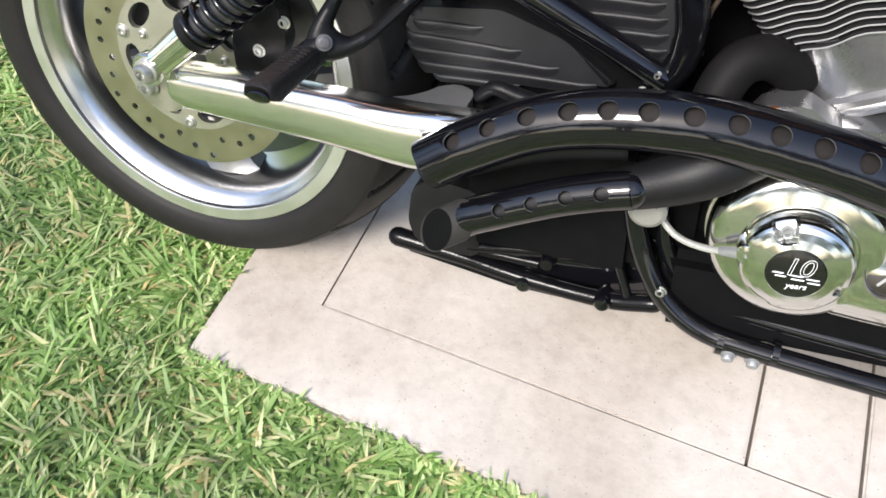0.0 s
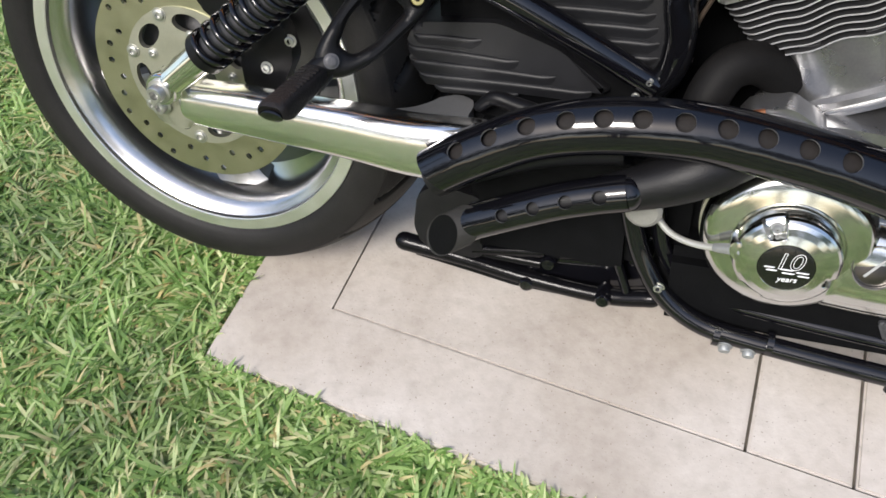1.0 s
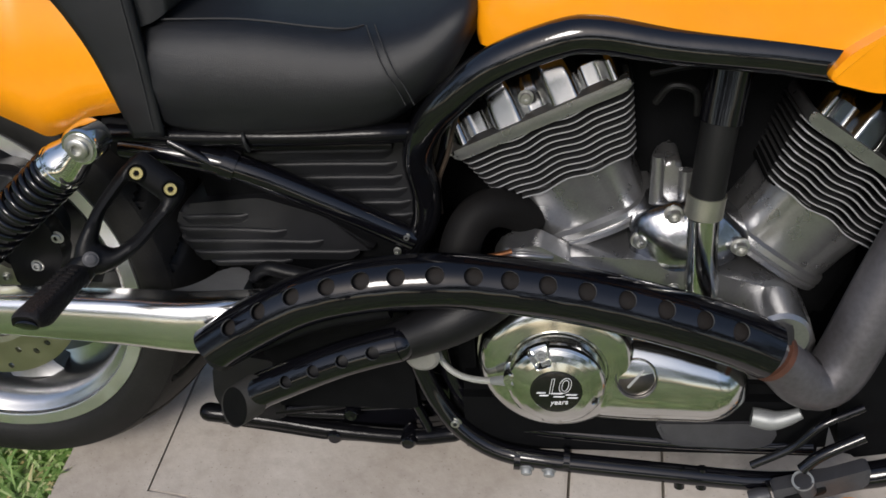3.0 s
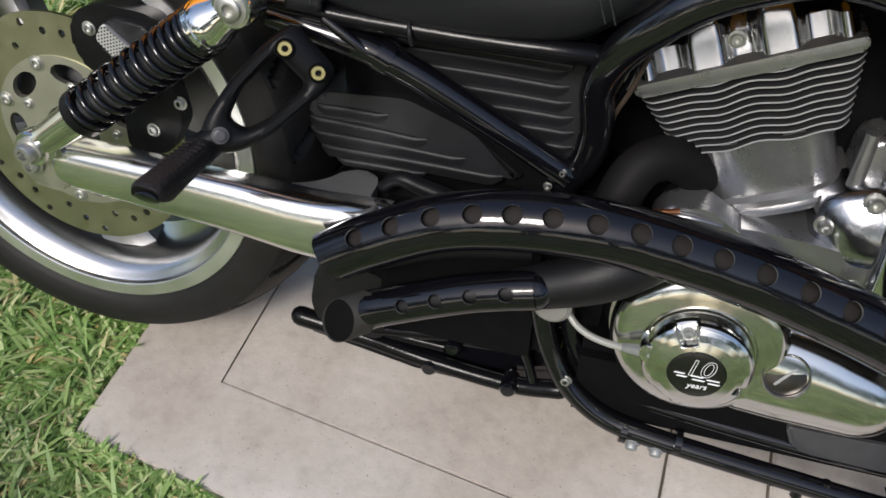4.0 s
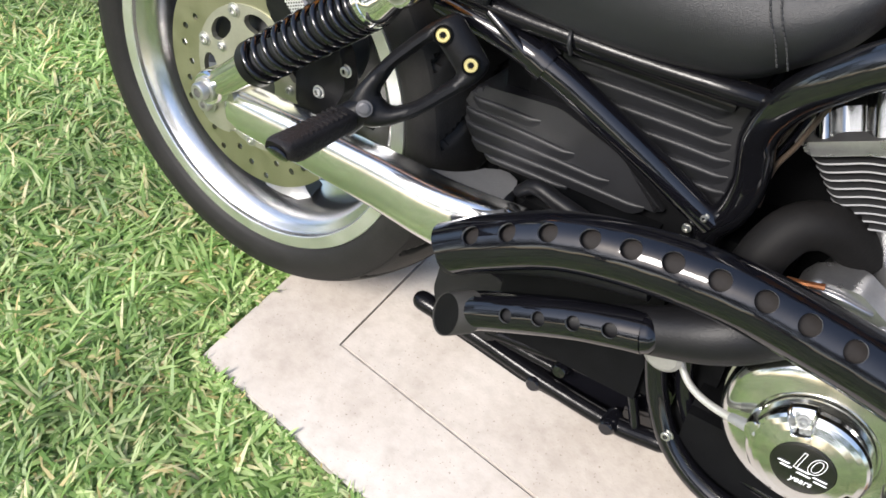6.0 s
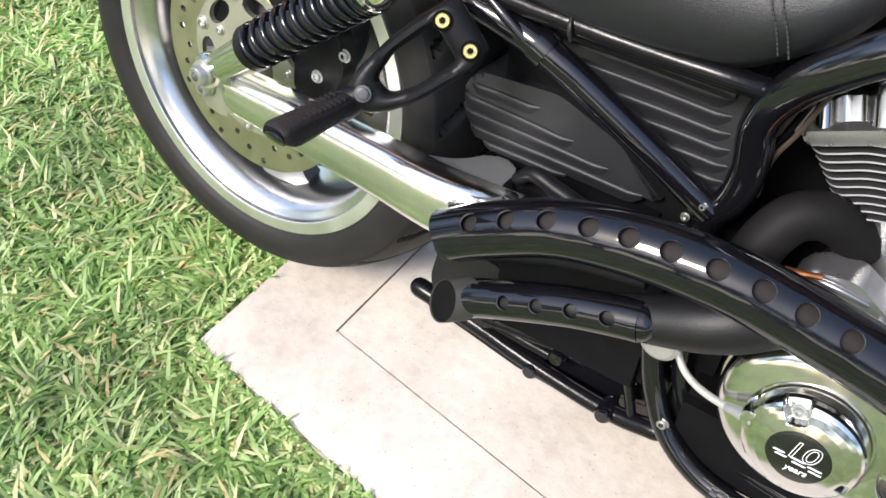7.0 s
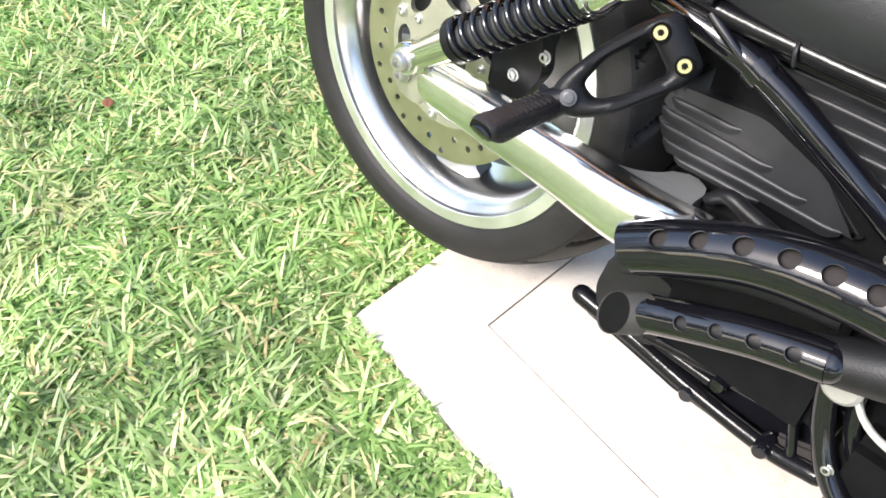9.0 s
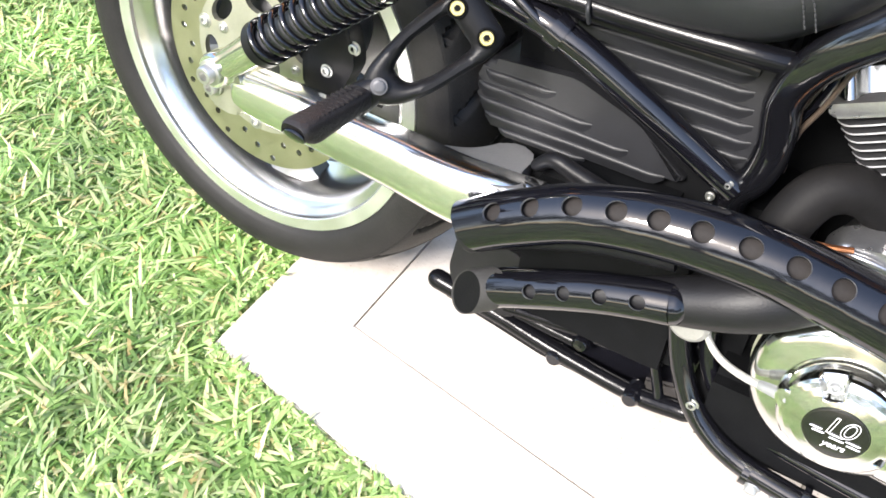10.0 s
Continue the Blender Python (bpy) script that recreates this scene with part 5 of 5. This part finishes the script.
    b.location = (-0.004, -0.066, 0.199)
    return cyl


def build_engine():
    cylinder("rear_cylinder", (0.815, 0.0, 0.031), -22.7, "finned silver rear cylinder with a polished head cover")
    cylinder("front_cylinder", (1.016, 0.0, -0.014), 37.0, "finned silver front cylinder")
    case = bmesh.new()
    prism(rounded([(0.71, -0.20), (0.69, -0.06), (0.71, 0.012), (0.78, 0.03), (0.90, 0.02), (1.05, -0.03), (1.08, -0.12), (1.02, -0.21), (0.8, -0.235)], 0.03), -0.10, 0.12, 0.012, 3, case)
    crank = part("crankcase", case, M_ENGINE, bike, "silver engine case")
    deck = prism(rounded([(0.70, -0.012), (0.74, 0.014), (0.80, 0.006), (0.87, -0.034), (0.87, -0.06), (0.70, -0.06)], 0.012), -0.118, -0.06, 0.006)
    part("case_shoulder", deck, M_ENGINE, crank)
    deck = prism(rounded([(0.690, 0.022), (0.705, 0.046), (0.745, 0.050), (0.775, 0.032), (0.800, 0.017), (0.860, -0.008), (0.860, -0.04), (0.700, -0.03)], 0.008), -0.112, -0.07, 0.007, 3)
    part("case_deck", deck, M_ENGINE, crank, "bright cast shoulder of the case")
    for a, b in (((0.700, 0.038), (0.760, 0.034)), ((0.735, 0.024), (0.800, 0.002)), ((0.775, 0.024), (0.845, -0.004))):
        part("case_rib", tube([(a[0], -0.113, a[1]), ((a[0] + b[0]) / 2, -0.116, (a[1] + b[1]) / 2 + 0.003), (b[0], -0.113, b[1])], [0.003, 0.0045, 0.003], 10, 10, round_ends=True), M_ENGINE, crank)
    part("case_boss", lathe([(1e-4, -0.012), (0.010, -0.012), (0.013, -0.009), (0.014, 0.0), (1e-4, 0.004)], 24, center=(0.705, -0.118, 0.004)), M_ENGINE, crank)
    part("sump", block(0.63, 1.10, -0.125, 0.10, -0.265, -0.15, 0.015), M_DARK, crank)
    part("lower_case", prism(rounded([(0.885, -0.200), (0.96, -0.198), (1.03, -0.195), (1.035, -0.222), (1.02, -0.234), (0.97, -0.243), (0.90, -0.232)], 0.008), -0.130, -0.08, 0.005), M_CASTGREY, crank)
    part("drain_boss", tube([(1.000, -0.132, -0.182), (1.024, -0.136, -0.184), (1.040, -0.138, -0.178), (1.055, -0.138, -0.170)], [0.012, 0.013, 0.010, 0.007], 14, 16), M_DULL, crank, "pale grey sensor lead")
    # plain near-black blocks that fill the inside of the engine
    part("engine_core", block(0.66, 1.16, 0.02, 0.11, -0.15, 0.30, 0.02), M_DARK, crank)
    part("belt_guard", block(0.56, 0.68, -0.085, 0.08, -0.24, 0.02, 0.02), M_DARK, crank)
    sb = part("case_bolt", bolt_mesh(0.006, 0.006), M_ZINC, crank)
    for k, q in enumerate(((0.745, -0.12, 0.012), (0.80, -0.12, 0.0), (0.90, -0.112, -0.01), (0.95, -0.112, -0.03), (1.0, -0.112, -0.05))):
        if k == 0:
            sb.location = q
        else:
            again("case_bolt", sb, crank, Matrix.Translation(q))
    # clutch cover: dished ring, raised cap, long tail
    cx, cz = 0.765, -0.090
    bm = lathe([(0.094, -0.120), (0.094, -0.146), (0.0930, -0.1510), (0.0905, -0.1560), (0.0870, -0.1602), (0.0835, -0.1630), (0.0800, -0.1646), (0.074, -0.1660), (0.068, -0.1672), (0.0625, -0.1682), (0.0606, -0.1686), (0.0594, -0.1680), (0.0586, -0.1650), (1e-4, -0.1650)], 96, center=(cx, 0, cz))
    cover = part("clutch_cover", bm, M_COVER, bike, "polished chrome clutch cover", 30)
    tail = bmesh.new()
    outline = rounded([(0.83, -0.052), (0.90, -0.066), (0.965, -0.086), (0.990, -0.108), (0.992, -0.145), (0.972, -0.172), (0.945, -0.183), (0.86, -0.183), (0.80, -0.178), (0.79, -0.10)], 0.018, 6)
    s0, s1 = Vector((0.83, -0.125)), Vector((0.945, -0.134))

    def toward(q, f):
        q = Vector(q)
        t = max(0.0, min(1.0, (q - s0).dot(s1 - s0) / (s1 - s0).length_squared))
        return q.lerp(s0.lerp(s1, t), f)

    rings = []
    for f, y in ((0.0, -0.11), (0.0, -0.138), (0.03, -0.144), (0.10, -0.150), (0.22, -0.1565), (0.40, -0.163), (0.60, -0.1665), (0.80, -0.168), (0.97, -0.1685)):
        rings.append([(p.x, y, p.y) for p in (toward(q, f) for q in outline)])
    loft(tail, rings)
    part("cover_tail", tail, M_COVER, cover, "polished tail of the clutch cover", 40)
    tilt_m = align((0.857, -0.1665, -0.098), (0, -0.93, 0.36))
    ring = part("plug_recess", lathe([(0.0252, 0.010), (0.0250, -0.0010), (0.0236, -0.0030), (0.0222, -0.0010), (0.0215, 0.0030), (1e-4, 0.0030)], 44), M_COVER, cover)
    ring.matrix_basis = tilt_m
    plug = part("inspection_plug", lathe([(0.0213, 0.0040), (0.0213, 0.0012), (0.0200, 0.0002), (1e-4, 0.0)], 40), M_PLUG, cover, "bronzed slotted inspection plug")
    plug.matrix_basis = tilt_m
    slot = part("plug_slot", block(-0.015, 0.015, -0.0006, 0.001, -0.0015, 0.0015, 0.0003), M_DULL, cover)
    slot.matrix_basis = tilt_m @ Matrix.Rotation(radians(-50), 4, "Y")
    # domed cap: a turned profile with bolt pockets sunk into it
    profile = [(0.0, -0.2020), (0.0285, -0.2020), (0.0298, -0.2026), (0.033, -0.2018), (0.040, -0.2000), (0.047, -0.1975), (0.0520, -0.1950), (0.0545, -0.1925), (0.0560, -0.1890), (0.0566, -0.1840), (0.0568, -0.1640)]
    pockets = ((112, 0.0345, 0.060, 0.0085, 0.0150, 0.0085), (340, 0.0430, 0.060, 0.0065, 0.0075, 0.0085), (236, 0.0480, 0.060, 0.0150, 0.0170, 0.0040))
    bm = bmesh.new()
    rings = []
    lo = np.linspace(0, len(profile) - 1, 110)
    soft = lambda v: max(0.0, min(1.0, v)) ** 2 * (3 - 2 * max(0.0, min(1.0, v)))
    for u in lo:
        r = float(np.interp(u, range(len(profile)), [p[0] for p in profile])) + 1e-4
        y = float(np.interp(u, range(len(profile)), [p[1] for p in profile]))
        ring = []
        for k in range(240):
            w = 2 * math.pi * k / 240
            yy = y
            for ang, r0, r1, w0, w1, deep in pockets:
                d = (w - radians(ang) + math.pi) % (2 * math.pi) - math.pi
                if abs(d) < 1.2:
                    lx, ly = r * math.sin(d), r * math.cos(d)
                    wide = w0 + (w1 - w0) * max(0.0, min(1.0, (ly - r0) / 0.025))
                    yy += deep * soft((wide - abs(lx)) / 0.0034) * soft((ly - r0) / 0.003) * (1.0 if y < -0.172 else 0.0)
            ring.append((cx + r * math.cos(w), min(yy, max(y, -0.180)), cz + r * math.sin(w)))
        rings.append(ring)
    loft(bm, rings)
    c = part("cap", bm, M_COVER, cover, "domed chrome cap with sunken bolt pockets", 35)
    cb = part("cap_bolt", bolt_mesh(0.0046, 0.006), M_DULL, cover)
    w = radians(112)
    cb.location = (cx + 0.0435 * math.cos(w), -0.1885, cz + 0.0435 * math.sin(w))
    part("gasket", lathe([(0.0935, -0.118), (0.0962, -0.118), (0.0962, -0.130), (0.0935, -0.1305)], 96, center=(cx, 0, cz)), M_CARRIER, cover, "pale gasket edge")
    em = part("emblem", lathe([(0.0285, -0.2020), (0.0285, -0.2040), (0.0275, -0.2045), (1e-4, -0.2045)], 48, center=(cx, 0, cz)), M_EMBLEM, bike, "round black anniversary badge with white print")
    # thin white outline figures, a slim word below them and the plain logo bar between
    for text, size, x, z in (("10", 0.030, cx + 0.001, cz + 0.000), ("years", 0.0095, cx + 0.003, cz - 0.0165)):
        cu = bpy.data.curves.new("lettering", "FONT")
        cu.body, cu.size, cu.align_x, cu.shear = text, size, "CENTER", 0.25
        if text == "10":
            cu.fill_mode, cu.bevel_depth = "NONE", 0.0003
        else:
            cu.extrude = 0.0003
        ob = new("lettering", cu)
        cu.materials.append(M_WHITE)
        ob.parent = em
        ob.matrix_basis = Matrix.Translation((x, -0.2049, z)) @ Matrix.Rotation(radians(90), 4, "X") @ Matrix.Rotation(radians(4), 4, "Z")
    for k, (x0, x1, z0, h) in enumerate(((-0.023, -0.013, 0.0030, 0.0014), (-0.020, -0.010, -0.0008, 0.0014), (-0.006, 0.006, 0.0022, 0.0013), (-0.004, 0.008, -0.0022, 0.0013), (0.010, 0.022, 0.0008, 0.0013), (0.012, 0.023, -0.0036, 0.0013))):
        bar = prism(rounded([(x0, z0 - h / 2), (x0 + 0.002, z0 + h / 2), (x1 + 0.002, z0 + h / 2), (x1, z0 - h / 2)], 0.0008, 3), -0.0006, 0.0002)
        lb = part("logo_bar", bar, M_WHITE, em, "white logo bar")
        lb.location = (cx, -0.2052, cz - 0.0025)
    # cable to the cover
    part("cable_end", tube([(0.690, -0.177, -0.096), (0.705, -0.185, -0.089), (0.718, -0.191, -0.084)], [0.0050, 0.0062, 0.0066], 8, 14), M_DULL, cover)
    boss = prism(rounded([(0.704, -0.074), (0.716, -0.070), (0.731, -0.088), (0.728, -0.098), (0.716, -0.098), (0.706, -0.088)], 0.005), -0.196, -0.172, 0.003)
    part("cable_boss", boss, M_COVER, cover)
    part("cable", tube([(0.708, -0.185, -0.087), (0.679, -0.172, -0.100), (0.648, -0.157, -0.104), (0.626, -0.141, -0.096), (0.612, -0.125, -0.068)], 0.0040, 30, 10), M_CABLE, cover, "pale sheathed clutch cable")
    # coolant pump cover between the cylinders
    pump = bmesh.new()
    outline = rounded([(0.850, 0.056), (0.862, 0.075), (0.90, 0.090), (0.955, 0.078), (0.99, 0.040), (0.975, 0.010), (0.93, -0.015), (0.878, -0.015), (0.852, 0.005)], 0.016)
    mid = Vector((0.915, 0.032))
    loft(pump, [[(p.x, y, p.y) for p in (Vector(q).lerp(mid, f) for q in outline)] for f, y in ((0.0, -0.03), (0.0, -0.074), (0.03, -0.080), (0.10, -0.084), (0.12, -0.086), (0.16, -0.087), (0.3, -0.095), (0.5, -0.101), (0.75, -0.105), (0.95, -0.106))])
    pc = part("pump_cover", pump, M_PUMP, bike, "polished pump cover between the cylinders", 40)
    first = None
    for q in ((0.898, -0.088, 0.077), (0.862, -0.083, 0.041), (0.973, -0.093, 0.037)):
        if first is None:
            first = part("pump_bolt", bolt_mesh(0.0075, 0.012), M_ZINC, pc)
            first.location = q
        else:
            again("pump_bolt", first, pc, Matrix.Translation(q))
    hose = part("coolant_hose", tube([(0.955, -0.075, 0.29), (0.943, -0.09, 0.215), (0.936, -0.097, 0.16), (0.931, -0.10, 0.106)], [0.021, 0.020, 0.0192], 20, 22), M_HOSE, bike, "black rubber coolant hose")
    part("hose_sleeve", tube([(0.948, -0.086, 0.25), (0.940, -0.094, 0.19)], [0.0228, 0.0228], 6, 22), M_BLACK, hose)
    part("hose_clamp", tube([(0.9312, -0.10, 0.108), (0.929, -0.10, 0.082)], 0.0212, 4, 26), M_CARRIER, hose, "steel hose clamp")
    part("outlet_pipe", tube([(0.929, -0.10, 0.080), (0.930, -0.10, 0.03), (0.934, -0.098, -0.02)], [0.0180, 0.0180, 0.021], 12, 24), M_COVER, hose, "chrome coolant pipe")
    part("intake_boss", prism(rounded([(0.880, 0.112), (0.890, 0.130), (0.908, 0.128), (0.914, 0.07), (0.877, 0.065)], 0.008), -0.058, 0.0, 0.007, 3), M_ENGINE, crank)
    part("throttle_stub", tube([(0.880, -0.064, 0.055), (0.881, -0.064, 0.138)], [0.0085, 0.007], 6, 16), M_ENGINE, crank)
    part("throttle_stub", tube([(0.912, -0.060, 0.06), (0.913, -0.060, 0.118)], [0.0085, 0.008], 6, 16), M_ENGINE, crank)
    for pts in ([(0.875, -0.06, 0.20), (0.89, -0.07, 0.222), (0.915, -0.07, 0.215), (0.92, -0.06, 0.185)], [(0.87, -0.05, 0.23), (0.91, -0.06, 0.24), (0.95, -0.05, 0.235)]):
        part("wiring", tube(pts, 0.004, 20, 8), M_HOSE, crank)
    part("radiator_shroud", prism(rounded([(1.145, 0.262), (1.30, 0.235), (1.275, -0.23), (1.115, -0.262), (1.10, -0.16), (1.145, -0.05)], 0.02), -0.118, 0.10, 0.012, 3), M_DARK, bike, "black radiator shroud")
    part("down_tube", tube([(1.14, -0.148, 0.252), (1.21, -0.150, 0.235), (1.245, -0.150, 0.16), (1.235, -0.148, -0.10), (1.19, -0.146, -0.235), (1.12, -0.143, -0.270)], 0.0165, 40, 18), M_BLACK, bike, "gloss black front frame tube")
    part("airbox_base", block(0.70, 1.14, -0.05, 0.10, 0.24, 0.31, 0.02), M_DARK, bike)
    part("starter", lathe([(1e-4, -0.16), (0.028, -0.16), (0.032, -0.155), (0.032, -0.10), (1e-4, -0.10)], 30, center=(1.015, 0, -0.045)), M_ENGINE, crank)
    # foot control at the front of the lower rail
    ctl = part("foot_control", prism(rounded([(1.022, -0.256), (1.034, -0.289), (1.075, -0.268), (1.13, -0.245), (1.13, -0.215), (1.088, -0.234)], 0.006), -0.182, -0.162, 0.003), M_CASTGREY, bike, "grey cast foot control bracket")
    part("slot", prism(rounded([(1.036, -0.266), (1.041, -0.278), (1.085, -0.255), (1.083, -0.245)], 0.004), -0.1835, -0.181, 0.0005), M_SATIN, ctl)
    part("control_bolt", tube([(1.000, -0.172, -0.281), (1.014, -0.172, -0.276), (1.024, -0.172, -0.272)], [0.010, 0.012, 0.009], 6, 16), M_CASTGREY, ctl)
    part("pivot_sleeve", tube([(1.063, -0.184, -0.254), (1.055, -0.184, -0.236)], [0.010, 0.0125], 5, 20), M_CASTGREY, ctl)
    part("sleeve_ring", lathe([(0.0100, -0.0012), (0.0125, -0.0012), (0.0130, 0.001), (0.0100, 0.001)], 28, closed=True), M_DULL, ctl).matrix_basis = align((1.0545, -0.1845, -0.2345), (-0.3, -0.35, 0.85))
    part("control_link", tube([(1.054, -0.175, -0.226), (1.075, -0.172, -0.205), (1.12, -0.168, -0.178)], 0.007, 10, 10), M_BLACK, ctl)
    part("brake_line", tube([(1.00, -0.160, -0.236), (1.045, -0.160, -0.205), (1.075, -0.158, -0.170), (1.12, -0.15, -0.150)], 0.005, 16, 10), M_BLACK, ctl)
    part("belly_scoop", prism(rounded([(1.076, -0.325), (1.080, -0.296), (1.091, -0.266), (1.112, -0.254), (1.126, -0.264), (1.13, -0.325)], 0.008), -0.200, -0.186, 0.004), M_ORANGE, bike, "orange belly scoop")


build_engine()


# ---- fallen leaves in the lawn
def leaf(x, y, z, size, turn, tilt):
    bm = bmesh.new()
    rings = []
    for i in range(9):
        f = i / 8
        w = size * 0.32 * math.sin(math.pi * (0.05 + 0.92 * f)) ** 0.9
        lift = 0.25 * size * (f - 0.5) ** 2
        rings.append([(size * (f - 0.5), -w, lift + w * 0.35), (size * (f - 0.5), 0, lift), (size * (f - 0.5), w, lift + w * 0.35)])
    loft(bm, rings, closed=False)
    ob = part("dry_leaf", bm, M_LEAF)
    m = ob.modifiers.new("thickness", "SOLIDIFY")
    m.thickness = 0.0006
    ob.matrix_world = pose(x, y, z, tilt, 8, turn)
    tagged(ob, "curled red-brown dry leaf lying in the grass", "leaf", "dry leaves")
    return ob


for spec in ((-0.714, -0.32, 0.014, 0.035, 150, 10), (-1.05, 0.85, 0.016, 0.07, 40, -12), (-0.30, -0.02, 0.012, 0.035, 80, 14), (-0.95, 0.35, 0.014, 0.035, 20, 8)):
    leaf(*spec)


# ---------------------------------------------------------------- unseen trees, added all round to darken and break up reflections
def leaf_cloud(name, centers, per, spread, size, seed, mat):
    rng = np.random.default_rng(seed)
    c = np.repeat(np.array(centers), per, axis=0)
    n = len(c)
    p = c + rng.normal(0, 1, (n, 3)) * spread
    u = rng.normal(0, 1, (n, 3))
    u /= np.linalg.norm(u, axis=1)[:, None]
    w = np.cross(u, rng.normal(0, 1, (n, 3)))
    w /= np.linalg.norm(w, axis=1)[:, None]
    s = size * rng.uniform(0.6, 1.3, n)[:, None]
    pts = np.stack([p - u * s, p + w * s * 0.42 + u * s * 0.1, p + u * s, p - w * s * 0.42 + u * s * 0.1], 1)
    me = bpy.data.meshes.new(name)
    me.from_pydata(pts.reshape(-1, 3).tolist(), [], np.arange(4 * n).reshape(-1, 4).tolist())
    me.materials.append(mat)
    return me


def build_reflection_tree():
    rng = random.Random(5)
    tree = new("tree")
    tagged(tree, "unseen broad leafy tree with a grey trunk, added for reflections", "tree", "garden trees")
    part("trunk", tube([(0, 0, -0.05), (0.08, 0.03, 1.0), (-0.05, 0.1, 2.2), (0.05, 0.0, 3.4)], [0.24, 0.19, 0.16, 0.11], 14, 14, up=Vector((1, 0, 0))), M_BARK, tree)
    centers = []
    for k in range(9):
        w = 2 * math.pi * k / 9 + rng.uniform(-0.3, 0.3)
        reach, rise = rng.uniform(1.3, 2.3), rng.uniform(0.2, 2.4)
        z0 = rng.uniform(1.7, 3.2)
        tip = (math.cos(w) * reach, math.sin(w) * reach, z0 + rise)
        part("limb", tube([(0, 0, z0), (math.cos(w) * reach * 0.5, math.sin(w) * reach * 0.5, z0 + rise * 0.65), tip], [0.08, 0.05, 0.02], 8, 8, up=Vector((0.3, 0.2, 1))), M_BARK, tree)
        for j in range(5):
            f = rng.uniform(0.45, 1.15)
            centers.append((tip[0] * f + rng.uniform(-0.5, 0.5), tip[1] * f + rng.uniform(-0.5, 0.5), z0 + rise * f + rng.uniform(-0.6, 0.7)))
    crown = new("crown", leaf_cloud("crown", centers, 75, 0.42, 0.11, 8, M_FOLIAGE))
    crown.parent = tree
    return tree


M_FOLIAGE = material("tree_foliage", (0.04, 0.085, 0.018), 0.5, 0.0, 0.0, 0.3, 3.0, second=(0.09, 0.15, 0.035))
first_reflection_tree = build_reflection_tree()
spots = [(-10.5, -4.5, 20, 1.0), (-8.2, -11.5, 130, 1.1), (11.0, -6.0, 60, 1.1), (9.5, 1.5, 170, 1.0), (7.0, 7.5, 300, 1.15), (0.5, 10.5, 80, 1.2), (-5.5, 9.0, 210, 1.05), (-9.5, 2.0, 330, 1.1), (-5.0, -10.5, 15, 1.0), (0.5, -11.0, 100, 1.0), (5.5, -10.0, 250, 1.0), (-2.3, -12.5, 45, 1.0), (3.1, -12.5, 200, 1.1), (8.6, -9.6, 310, 1.0), (-10.8, -8.6, 95, 1.0)]
for k, (x, y, turn, size) in enumerate(spots):
    m = pose(x, y, -0.02, 0, 0, turn)
    if k == 0:
        first_reflection_tree.matrix_world = m
    else:
        copy_thing(first_reflection_tree, m @ Matrix.Diagonal((size, size, size, 1)))
